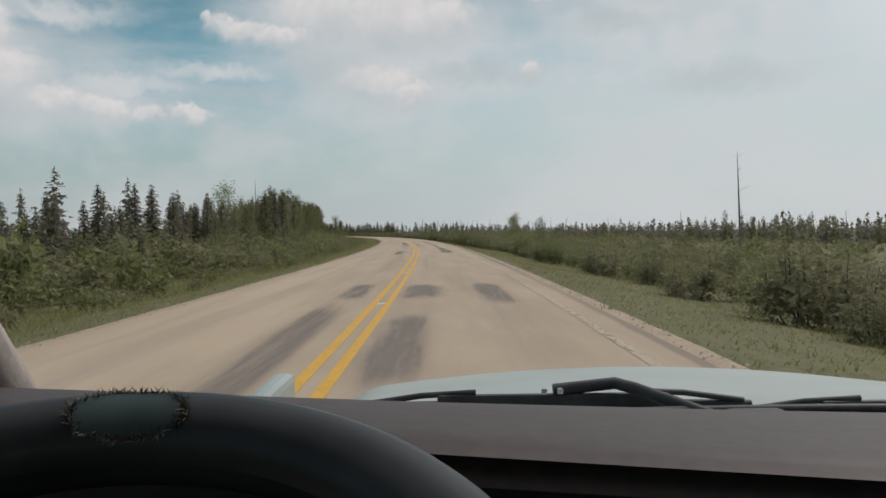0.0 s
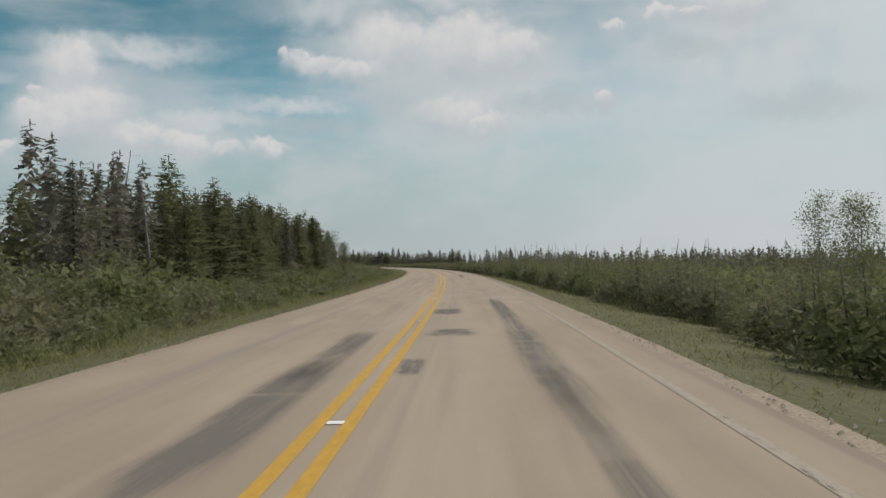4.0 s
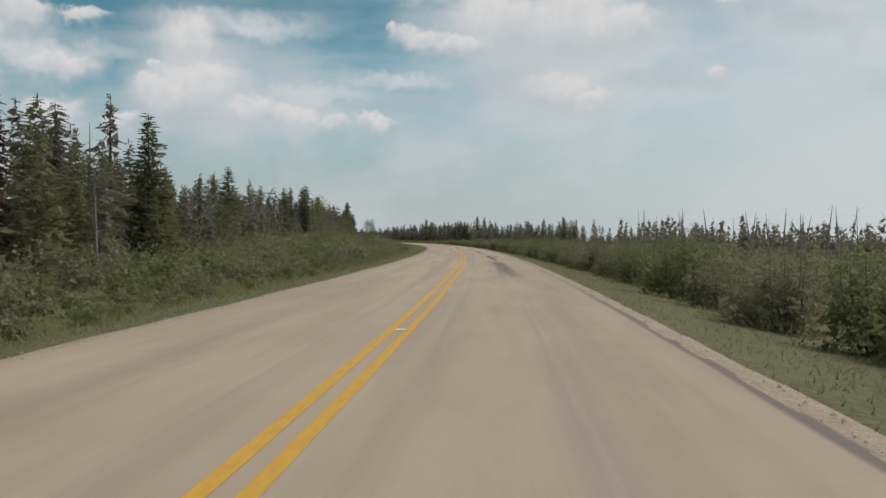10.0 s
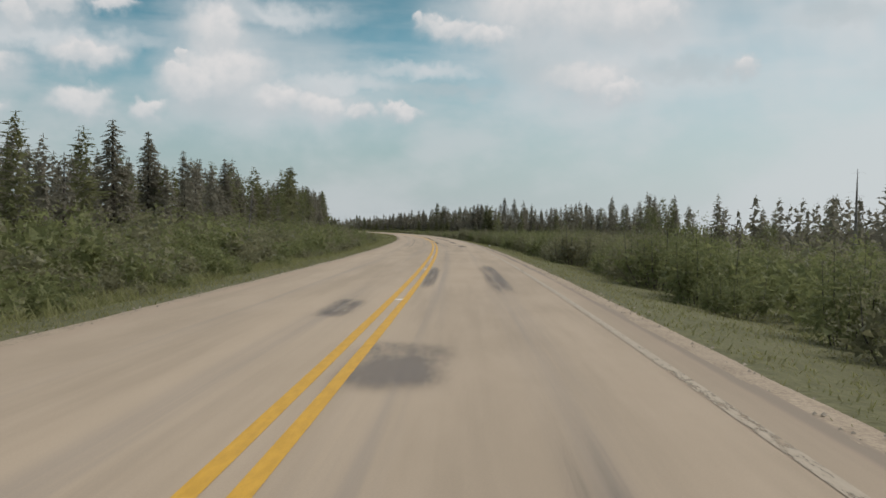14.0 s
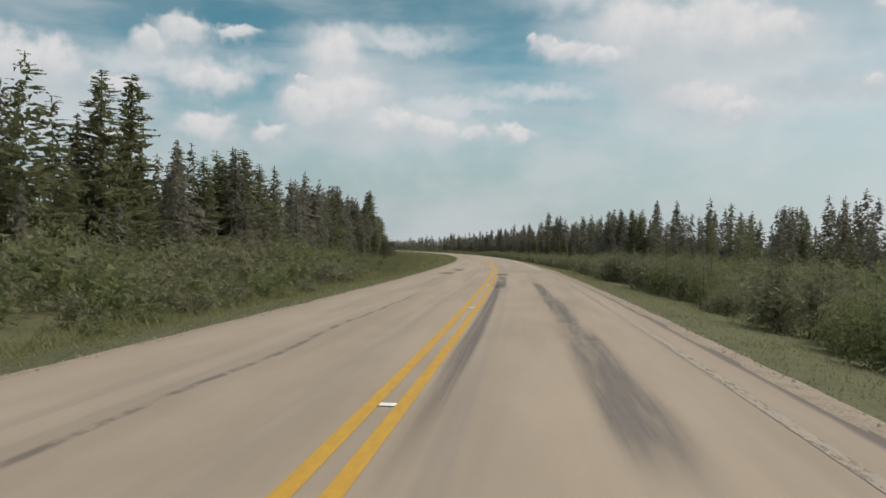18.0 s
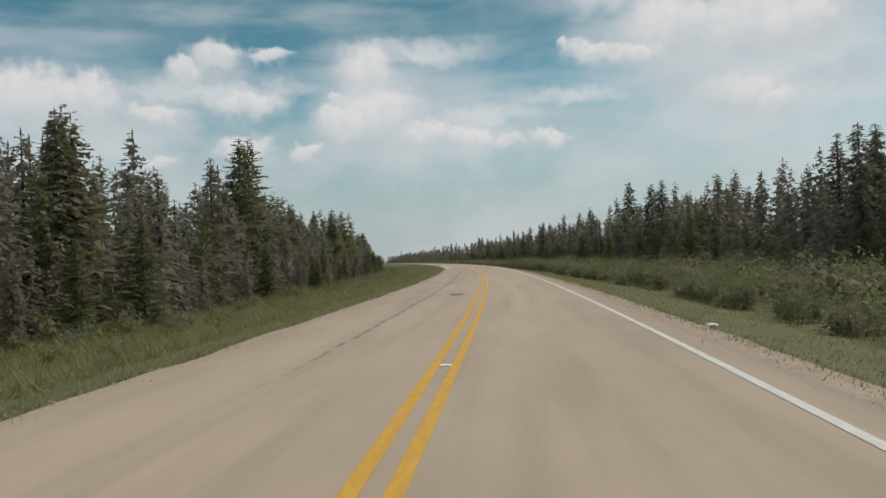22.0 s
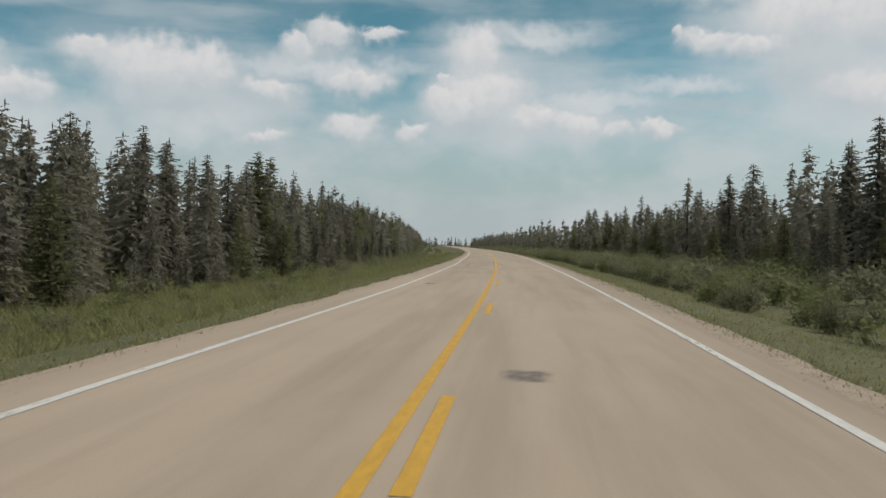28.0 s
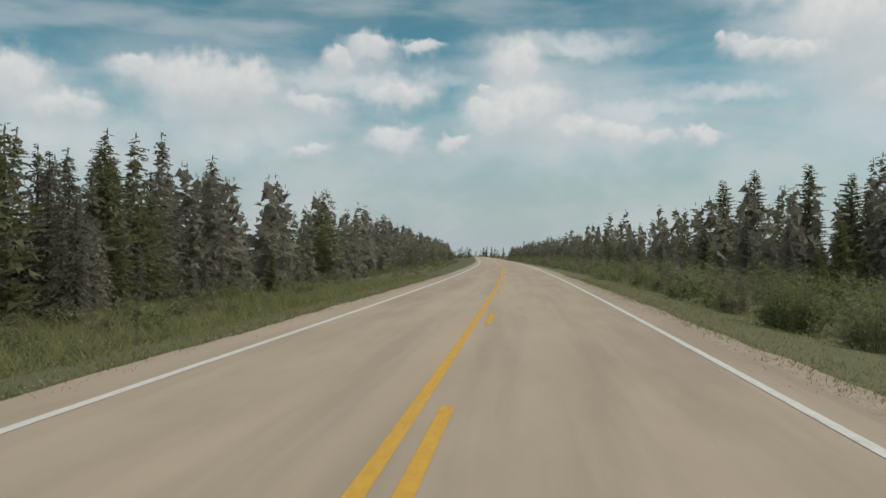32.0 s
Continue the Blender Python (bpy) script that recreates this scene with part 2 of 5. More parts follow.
def leafy(name, dark, light, rough=0.65, dry=None):
    """Foliage: each spray has its own shade, each plant its own tone."""
    m, tree, bsdf = surface(name, rough, 0.0, 0.15)
    geo, info = tree.nodes.new("ShaderNodeNewGeometry"), tree.nodes.new("ShaderNodeObjectInfo")
    f = math_node(tree, "ADD", math_node(tree, "MULTIPLY", geo.outputs["Random Per Island"], 0.5),
                  math_node(tree, "MULTIPLY", info.outputs["Random"], 0.5))
    col = mix_node(tree, f, dark, light)
    if dry:
        col = mix_node(tree, ramp_node(tree, geo.outputs["Random Per Island"], 0.86, 0.97, 0.0, 0.8), col, dry)
    # single leaves and needles within a spray
    fine = noise_node(tree, object_coord(tree), 9.0, 3.0, 0.7)
    col = mix_node(tree, ramp_node(tree, fine, 0.34, 0.6, 0.34, 0.0), col, tuple(0.55 * k for k in dark))
    col = mix_node(tree, ramp_node(tree, fine, 0.5, 0.75, 0.0, 0.35), col, tuple(min(1.0, 1.4 * k) for k in light))
    tree.links.new(col, bsdf.inputs["Base Color"])
    through_leaf = tree.nodes.new("ShaderNodeBsdfTranslucent")
    tree.links.new(col, through_leaf.inputs[0])
    mixed = tree.nodes.new("ShaderNodeMixShader")
    mixed.inputs[0].default_value = 0.5
    tree.links.new(bsdf.outputs[0], mixed.inputs[1])
    tree.links.new(through_leaf.outputs[0], mixed.inputs[2])
    tree.links.new(mixed.outputs[0], tree.nodes["Material Output"].inputs[0])
    return m


def road_material():
    m, tree, bsdf = surface("weathered_asphalt", 0.88, 0.0, 0.2)
    uv = tree.nodes.new("ShaderNodeUVMap").outputs[0]
    split = tree.nodes.new("ShaderNodeSeparateXYZ")
    tree.links.new(uv, split.inputs[0])
    lat, along = split.outputs[0], split.outputs[1]
    grit = noise_node(tree, uv, 60.0, 3.0, 0.7)
    blotch = noise_node(tree, uv, 1.0, 4.0, 0.6, (0.9, 0.22, 1.0))
    streak = noise_node(tree, uv, 1.0, 5.0, 0.6, (3.2, 0.035, 1.0))
    wide = noise_node(tree, uv, 1.0, 2.0, 0.5, (0.25, 0.012, 1.0))
    col = mix_node(tree, ramp_node(tree, blotch, 0.3, 0.7), (0.278, 0.218, 0.156), (0.338, 0.266, 0.194))
    dust = noise_node(tree, uv, 1.0, 5.0, 0.62, (1.3, 0.06, 1.0))
    col = mix_node(tree, ramp_node(tree, wide, 0.35, 0.65, 0.0, 0.6), col, (0.385, 0.302, 0.217))
    col = mix_node(tree, ramp_node(tree, dust, 0.42, 0.68, 0.0, 0.45), col, (0.215, 0.17, 0.122))
    # rubbed wheel tracks, darker and greyer before the resurfaced stretch
    tracks = None
    for centre, width in ((0.65, 0.5), (2.12, 0.38), (-0.9, 0.5), (-2.45, 0.5)):
        d = math_node(tree, "ABSOLUTE", math_node(tree, "SUBTRACT", lat, centre))
        g = ramp_node(tree, d, width, 0.0)
        tracks = g if tracks is None else math_node(tree, "MAXIMUM", tracks, g)
    old = ramp_node(tree, along, 560.0, 600.0, 1.0, 0.25)
    worn = math_node(tree, "MULTIPLY", math_node(tree, "MULTIPLY", tracks, ramp_node(tree, streak, 0.40, 0.70)), old)
    col = mix_node(tree, math_node(tree, "MULTIPLY", worn, 0.58), col, (0.19, 0.165, 0.145))
    # dirt towards the verge
    edge = ramp_node(tree, math_node(tree, "ABSOLUTE", lat), 3.3, 4.0)
    dirt = math_node(tree, "MULTIPLY", edge, ramp_node(tree, blotch, 0.25, 0.6))
    col = mix_node(tree, math_node(tree, "MULTIPLY", dirt, 0.55), col, (0.27, 0.20, 0.145))
    # the broken edge of the asphalt on the old stretch, its step's shade painted dark
    brink_shade = ramp_node(tree, math_node(tree, "ABSOLUTE", math_node(tree, "SUBTRACT", lat, math_node(tree, "ADD", 3.80, math_node(tree, "MULTIPLY", blotch, 0.16)))), 0.13, 0.04)
    brink_shade = math_node(tree, "MULTIPLY", math_node(tree, "MULTIPLY", brink_shade, old), ramp_node(tree, wide, 0.3, 0.55))
    col = mix_node(tree, math_node(tree, "MULTIPLY", brink_shade, 0.85), col, (0.10, 0.085, 0.075))
    # a long crack that wanders through the oncoming lane
    wander = noise_node(tree, uv, 1.0, 4.0, 0.6, (0.0, 0.12, 1.0))
    line = math_node(tree, "ADD", -2.0, math_node(tree, "MULTIPLY", math_node(tree, "SUBTRACT", wander, 0.5), 0.5))
    crack = ramp_node(tree, math_node(tree, "ABSOLUTE", math_node(tree, "SUBTRACT", lat, line)), 0.085, 0.015)
    present = None
    for s0, s1 in ((165.0, 235.0), (440.0, 520.0), (600.0, 705.0), (808.0, 835.0)):
        span = math_node(tree, "MULTIPLY", ramp_node(tree, along, s0, s0 + 12), ramp_node(tree, along, s1, s1 - 12))
        present = span if present is None else math_node(tree, "MAXIMUM", present, span)
    crack = math_node(tree, "MULTIPLY", math_node(tree, "MULTIPLY", crack, present), ramp_node(tree, noise_node(tree, uv, 1.0, 4.0, 0.7, (3.0, 1.4, 1.0)), 0.4, 0.58, 0.2, 1.0))
    col = mix_node(tree, math_node(tree, "MULTIPLY", crack, 0.85), col, (0.11, 0.09, 0.075))
    col = mix_node(tree, ramp_node(tree, grit, 0.3, 0.7, 0.0, 0.22), col, (0.18, 0.15, 0.12))
    tree.links.new(col, bsdf.inputs["Base Color"])
    bump(tree, bsdf, grit, 0.5, 0.004)
    return m


def worn_material(name, col, keep, rough=0.7, edge=None, scale=(14.0, 3.0, 1.0)):
    """Paint or tar that has come off in flakes: keep is the share that is left. edge: fades out at the borders of its UV square."""
    m, tree, bsdf = surface(name, rough, 0.0, 0.25)
    uv = tree.nodes.new("ShaderNodeUVMap").outputs[0]
    fine, broad = noise_node(tree, uv, 1.0, 5.0, 0.7, scale), noise_node(tree, uv, 1.0, 3.0, 0.5, (0.8, 0.12, 1.0))
    f = math_node(tree, "ADD", math_node(tree, "MULTIPLY", fine, 0.6), math_node(tree, "MULTIPLY", broad, 0.4))
    left = ramp_node(tree, f, 0.62 - 0.3 * keep, 0.5 - 0.3 * keep, 0.0, 1.0)
    left = math_node(tree, "SUBTRACT", 1.0, left)
    tint = mix_node(tree, ramp_node(tree, fine, 0.3, 0.7), tuple(c * 0.8 for c in col), col)
    tree.links.new(tint, bsdf.inputs["Base Color"])
    if edge:
        geo = tree.nodes.new("ShaderNodeTexCoord").outputs["Generated"]
        left = edge(tree, left, geo, fine)
    clear = tree.nodes.new("ShaderNodeBsdfTransparent")
    mixed = tree.nodes.new("ShaderNodeMixShader")
    tree.links.new(left, mixed.inputs[0])
    tree.links.new(clear.outputs[0], mixed.inputs[1])
    tree.links.new(bsdf.outputs[0], mixed.inputs[2])
    tree.links.new(mixed.outputs[0], tree.nodes["Material Output"].inputs[0])
    return m


def patch_material():
    """A dark tar patch with a ragged, thinning border; its UV runs from 0 to 1 both ways."""
    m, tree, bsdf = surface("tar_patch", 0.8, 0.0, 0.3)
    uv = tree.nodes.new("ShaderNodeUVMap").outputs[0]
    split = tree.nodes.new("ShaderNodeSeparateXYZ")
    tree.links.new(uv, split.inputs[0])
    info = tree.nodes.new("ShaderNodeObjectInfo").outputs["Random"]
    shifted = node(tree, "ShaderNodeVectorMath", op="ADD")
    tree.links.new(uv, shifted.inputs[0])
    tree.links.new(math_node(tree, "MULTIPLY", info, 37.0), shifted.inputs[1])
    ragged, fine = noise_node(tree, shifted.outputs[0], 1.0, 5.0, 0.65, (3.0, 2.2, 1.0)), noise_node(tree, shifted.outputs[0], 1.0, 4.0, 0.7, (14.0, 5.0, 1.0))
    f = ramp_node(tree, ragged, 0.3, 0.72, 0.4, 1.25)
    for s, soft in ((split.outputs[0], 0.8), (split.outputs[1], 0.6)):
        d = math_node(tree, "MULTIPLY", math_node(tree, "SUBTRACT", 0.5, math_node(tree, "ABSOLUTE", math_node(tree, "SUBTRACT", s, 0.5))), 2.0)
        f = math_node(tree, "MULTIPLY", f, ramp_node(tree, d, 0.0, soft))
    f = math_node(tree, "MULTIPLY", f, ramp_node(tree, fine, 0.2, 0.8, 0.8, 1.2))
    left = ramp_node(tree, f, 0.0, 1.0, 0.0, 0.58)
    tree.links.new(mix_node(tree, fine, (0.12, 0.107, 0.10), (0.175, 0.153, 0.137)), bsdf.inputs["Base Color"])
    clear = tree.nodes.new("ShaderNodeBsdfTransparent")
    mixed = tree.nodes.new("ShaderNodeMixShader")
    tree.links.new(left, mixed.inputs[0])
    tree.links.new(clear.outputs[0], mixed.inputs[1])
    tree.links.new(bsdf.outputs[0], mixed.inputs[2])
    tree.links.new(mixed.outputs[0], tree.nodes["Material Output"].inputs[0])
    return m


NEWER = grainy("newer_asphalt", (0.238, 0.19, 0.138), (0.285, 0.23, 0.168), 30.0, 0.9, relief=0.3, distance=0.004)
ROAD = road_material()
YELLOW = worn_material("yellow_road_paint", (0.50, 0.275, 0.03), 0.95, 0.6)
WHITE_GOOD = worn_material("white_road_paint", (0.52, 0.495, 0.44), 0.66, 0.6)
WHITE_THIN = worn_material("worn_white_road_paint", (0.325, 0.268, 0.2), 0.5, 0.7)
WHITE_SPOT = grainy("white_spot_paint", (0.6, 0.58, 0.54), (0.75, 0.73, 0.7), 40.0)
TAR = patch_material()
GRAVEL = grainy("shoulder_gravel", (0.19, 0.145, 0.102), (0.32, 0.255, 0.184), 24.0, 0.95, relief=0.7, distance=0.012)
STONE = grainy("pale_pebble", (0.2, 0.165, 0.13), (0.36, 0.31, 0.25), 20.0, 0.9)
GROUND = grainy("verge_turf", (0.066, 0.065, 0.026), (0.11, 0.104, 0.045), 6.0, 0.95, relief=1.0, distance=0.06)
GRASS = leafy("mown_grass", (0.156, 0.159, 0.0605), (0.24, 0.23, 0.099), 0.7, dry=(0.23, 0.195, 0.115))
TALL = leafy("tall_grass_and_weeds", (0.147, 0.153, 0.0594), (0.236, 0.23, 0.0994), 0.7, dry=(0.2, 0.185, 0.11))
SPRUCE = leafy("spruce_needles", (0.158, 0.147, 0.11), (0.257, 0.239, 0.181), 0.8, dry=(0.14, 0.115, 0.092))
RUSTY = leafy("dying_spruce_needles", (0.09, 0.055, 0.04), (0.19, 0.115, 0.085), 0.8)
LARCH = leafy("tamarack_needles", (0.116, 0.122, 0.0591), (0.227, 0.223, 0.114), 0.8)
ASPEN = leafy("aspen_leaves", (0.105, 0.122, 0.0493), (0.221, 0.224, 0.0986), 0.55)
WILLOW = leafy("willow_leaves", (0.137, 0.137, 0.0741), (0.248, 0.233, 0.135), 0.6, dry=(0.23, 0.23, 0.17))
ALDER = leafy("alder_leaves", (0.118, 0.135, 0.0562), (0.23, 0.238, 0.103), 0.6)
BARK = grainy("spruce_bark", (0.05, 0.042, 0.036), (0.13, 0.11, 0.095), 14.0, 0.95, relief=0.8, distance=0.02)
PALE_BARK = grainy("aspen_bark", (0.12, 0.115, 0.095), (0.3, 0.285, 0.25), 6.0, 0.9, relief=0.4)
DEAD = grainy("weathered_dead_wood", (0.10, 0.09, 0.085), (0.26, 0.24, 0.22), 10.0, 0.95, relief=0.6, distance=0.02)


# ---------------------------------------------------------------- the road's line
BEND_AT = np.arange(-60, 1000, 70.0)
BEND = np.array([5.75, 5.35, 4.53, 4.43, 5.36, 5.68, 5.45, 5.37, 5.67, 5.79, 5.75, 5.91, 5.1, 3.15, 2.97, 2.6]) * 1e-4
BEND_AT, BEND = np.append(BEND_AT, [1070, 1150]), np.append(BEND, [1e-4, 0])
RS = np.arange(-400, 2000, 2.0)
RH = np.concatenate([[0], np.cumsum(np.interp(RS, BEND_AT, BEND)[:-1] * 2)])
RH += radians(0.167) - RH[200]
RX, RY = np.concatenate([[0], np.cumsum(-np.sin(RH[:-1]) * 2)]), np.concatenate([[0], np.cumsum(np.cos(RH[:-1]) * 2)])
RX, RY = RX - RX[200], RY - RY[200]


def at(s, lat):
    """World x, y and heading of the place s metres along the road and lat metres right of its middle line."""
    h = np.interp(s, RS, RH)
    return np.interp(s, RS, RX) + lat * np.cos(h), np.interp(s, RS, RY) + lat * np.sin(h), h


def drop(s, lat):
    """How far the ground beside the left-hand wood lies below the plain."""
    return np.interp(s, [520, 600], [0, 1]) * np.interp(-np.asarray(lat, float), [6, 13, 22], [0, 0.6, 1.0])


def lie(s, lat):
    """Height of the ground beside the road."""
    a = np.abs(np.asarray(lat, float))
    z = np.interp(a, [0, 4.0, 4.6, 9.0, 12.0, 55.0, 70.0], [0, -0.03, -0.09, -0.78, -0.85, -1.0, -3.0])
    rough = np.interp(a, [4.2, 7.0, 12.0, 60.0], [0, 0.06, 0.16, 0.16])
    return z - drop(s, lat) + rough * (np.sin(s * 0.37 + a * 0.9) + np.sin(s * 0.113 - a * 0.41 + 1.0)) * 0.5 - (a < 4.05) * 0.02


def mesh_of(name, verts, faces, mats, index=None, uv=None, smooth=False, normals=None):
    """A mesh out of arrays; faces all have the same number of corners."""
    me = bpy.data.meshes.new(name)
    verts, faces = np.asarray(verts, np.float32), np.asarray(faces, np.int32)
    n = faces.shape[1]
    me.vertices.add(len(verts))
    me.vertices.foreach_set("co", verts.ravel())
    me.loops.add(faces.size)
    me.loops.foreach_set("vertex_index", faces.ravel())
    me.polygons.add(len(faces))
    me.polygons.foreach_set("loop_start", np.arange(0, faces.size, n, dtype=np.int32))
    me.polygons.foreach_set("use_smooth", np.full(len(faces), smooth, bool))
    for m in mats:
        me.materials.append(m)
    if index is not None:
        me.polygons.foreach_set("material_index", np.asarray(index, np.int32))
    if uv is not None:
        layer = me.uv_layers.new(name="UVMap")
        layer.data.foreach_set("uv", np.asarray(uv, np.float32)[faces.ravel()].ravel())
    me.update(calc_edges=True)
    me.validate()
    if normals is not None:
        soft = me.attributes.new("custom_normal", "FLOAT_VECTOR", "POINT")
        soft.data.foreach_set("vector", np.ascontiguousarray(normals, np.float32).ravel())
    return me


def strip(name, s0, s1, step, lats, height, material, uv_unit=False, wobble=0.0, squeeze=None):
    """A ribbon along the road between the given offsets."""
    ss = np.linspace(s0, s1, max(2, int(round((s1 - s0) / step)) + 1))
    g, l = np.meshgrid(ss, np.asarray(lats, float), indexing="ij")
    if wobble:
        w = np.array([[noise.noise(Vector((s * 0.55, la * 3.0, 3.7))) for la in lats] for s in ss])
        inner = (np.arange(len(lats)) > 0)[None, :] & (np.arange(len(lats)) < len(lats) - 1)[None, :]
        l = l + w * wobble * np.where(inner, 1.0, 1.0)
    if squeeze:
        l = l * squeeze(g)
    x, y, _ = at(g, l)
    z = height(g, l) if callable(height) else np.full_like(x, height)
    v = np.stack([x, y, z], -1).reshape(-1, 3)
    nl = len(lats)
    i = (np.arange(len(ss) - 1)[:, None] * nl + np.arange(nl - 1)[None, :]).ravel()
    f = np.stack([i, i + 1, i + nl + 1, i + nl], 1)
    u = np.stack([(l - lats[0]) / (lats[-1] - lats[0]), (g - s0) / (s1 - s0)], -1) if uv_unit else np.stack([l, g], -1)
    return mesh_of(name, v, f, [material], uv=u.reshape(-1, 2), smooth=True)


# ---------------------------------------------------------------- ground and road
def make_ground():
    lats = np.concatenate([np.linspace(-70, -15, 12), np.linspace(-13, -5, 9), [-4.5, -4.0], [0], [4.0, 4.5], np.linspace(5, 13, 9), np.linspace(15, 70, 12)])
    near = strip("near", -300, 1600, 3.0, lats, lambda s, l: lie(s, l) - (np.abs(l) < 4.2) * 0.06, GROUND)
    n = len(near.vertices)
    v = np.zeros(n * 3, np.float32)
    near.vertices.foreach_get("co", v)
    f = np.zeros(len(near.loops), np.int32)
    near.loops.foreach_get("vertex_index", f)
    side = np.linspace(-4400, 4400, 23)
    gx, gy = np.meshgrid(side, side + 300, indexing="ij")
    far = np.stack([gx, gy, np.full_like(gx, -2.6)], -1).reshape(-1, 3)
    i = (np.arange(22)[:, None] * 23 + np.arange(22)[None, :]).ravel() + n
    ff = np.stack([i, i + 23, i + 24, i + 1], 1)
    me = mesh_of("ground", np.concatenate([v.reshape(-1, 3), far]), np.concatenate([f.reshape(-1, 4), ff]), [GROUND], smooth=True)
    bpy.data.meshes.remove(near)
    return tagged(new("ground", me), "flat boggy ground with grass on the road verges", "ground", kind="structure")


ground = make_ground()
road = tagged(new("road", strip("road", -250, 1550, 2.0, np.linspace(-3.95, 3.95, 13), 0.0, ROAD)),
              "dusty beige two-lane asphalt highway bending to one side", "road", kind="structure")


def part(name, mesh, parent, label=""):
    ob = new(name, mesh)
    ob.parent = parent
    return tagged(ob, label)


for side in (-1, 1):
    lats = [3.5 * side, 3.95 * side, 4.2 * side, 4.5 * side]
    if side < 0:
        lats = lats[::-1]
    me = strip("shoulder", -250, 1550, 0.7, lats, lambda s, l: np.interp(np.abs(l), [3.5, 3.8, 3.96, 4.05, 4.28, 4.5, 4.9], [-0.04, -0.02, 0.01, 0.012, -0.03, -0.13, -0.25]), GRAVEL, wobble=0.22, squeeze=(lambda s: np.interp(s, [540, 590], [0.97, 0.89])) if side < 0 else (lambda s: np.interp(s, [110, 150], [1.08, 1.0])))
    tagged(new("shoulder_left" if side < 0 else "shoulder_right", me), "narrow strip of pale crumbling gravel along the asphalt", "road shoulder", kind="structure")

# painted lines: the middle pair, the right one of which turns into dashes, and the edge lines
part("yellow_line", strip("line", -250, 1550, 2.0, [-0.205, -0.075], 0.005, YELLOW), road, "solid yellow centre line")
part("yellow_line", strip("line", -250, 733, 2.0, [0.075, 0.205], 0.005, YELLOW), road, "solid yellow centre line")

def dash(s0):
    part("yellow_dash", strip("dash", s0, s0 + 3.4, 1.1, [0.075, 0.205], 0.005, YELLOW), road, "yellow centre dash")


for i in range(24):
    dash(747.5 + i * 13.5)
# the painter's line on the far side drifts inward for a stretch
WANDER = lambda s: np.interp(s, [765, 785, 825, 838], [1.0, 0.93, 0.93, 1.0])
for s0, s1, l, mat in ((-250, 215, 3.36, WHITE_THIN), (345, 553, 3.36, WHITE_THIN), (553, 1550, 3.36, WHITE_GOOD), (546, 600, -3.15, WHITE_THIN), (720, 1550, -3.15, WHITE_GOOD)):
    part("edge_line", strip("edge_line", s0, s1, 2.0, [l - 0.06, l + 0.06], 0.005, mat, squeeze=WANDER if l < 0 else None), road, "white edge line, worn in places")
for i in range(44):
    s0 = 4.0 + 14.0 * i
    part("paint_spot", strip("spot", s0, s0 + 0.16, 0.16, [-0.07, 0.08], 0.009, WHITE_SPOT), road, "small white survey spot")


part("asphalt_repair", strip("asphalt_repair", 543.5, 552, 1.0, [0.24, 1.2, 2.2, 3.25], 0.002, NEWER), road, "slightly darker repair across one lane")
# the dirt shoulder of the resurfaced stretch
me = strip("dirt", 548, 1000, 0.8, [3.85, 4.05, 4.25, 4.5], lambda s, l: np.maximum(lie(s, l) + 0.03, np.interp(l, [3.7, 4.3, 4.8], [0.004, -0.02, -0.2])), GRAVEL, wobble=0.25)
tagged(new("shoulder_dirt", me), "rutted shoulder of dirt and gravel", "road shoulder", kind="structure")


# dark repairs in the wheel tracks: along, across, length, width
def tar_patch(s0, lat, length, width):
    part("tar_patch", strip("tar_patch", s0 - 0.15 * length, s0 + 1.15 * length, 1.0, [lat - width * 0.85, lat, lat + width * 0.85], 0.003, TAR, uv_unit=True), road, "dark worn tar patch")


# ---------------------------------------------------------------- plants: shapes
def tube(points, radii, sides=6):
    """Triangles of a tapered tube along points."""
    points = np.asarray(points, float)
    ang = np.linspace(0, 2 * np.pi, sides, endpoint=False)
    v, f = [], []
    for p, r in zip(points, radii):
        v.append(np.stack([p[0] + r * np.cos(ang), p[1] + r * np.sin(ang), np.full(sides, p[2])], 1))
    for k in range(len(points) - 1):
        for j in range(sides):
            a, b = k * sides + j, k * sides + (j + 1) % sides
            f += [(a, b, b + sides), (a, b + sides, a + sides)]
    return np.concatenate(v), np.array(f)


def join(pieces):
    v, f, n = [], [], 0
    for pv, pf in pieces:
        v.append(pv)
        f.append(pf + n)
        n += len(pv)
    return np.concatenate(v), np.concatenate(f)


def sprays(base, tip, width, up):
    """Kite-shaped sprays from base to tip, arrays of points; up gives the plane in which they are wide."""
    d = tip - base
    side = np.cross(d, up)
    side /= np.linalg.norm(side, axis=1)[:, None] + 1e-9
    mid = base + d * 0.55
    v = np.stack([base, mid - side * width[:, None], tip, mid + side * width[:, None]], 1).reshape(-1, 3)
    i = np.arange(len(base)) * 4
    return v, np.concatenate([np.stack([i, i + 1, i + 2], 1), np.stack([i, i + 2, i + 3], 1)])


def slivers(base, tip, width, up):
    """Pointed triangles from base to tip."""
    side = np.cross(tip - base, up)
    side *= (width / (np.linalg.norm(side, axis=1) + 1e-9))[:, None]
    v = np.stack([base - side, base + side, tip], 1).reshape(-1, 3)
    return v, np.arange(len(base) * 3).reshape(-1, 3)


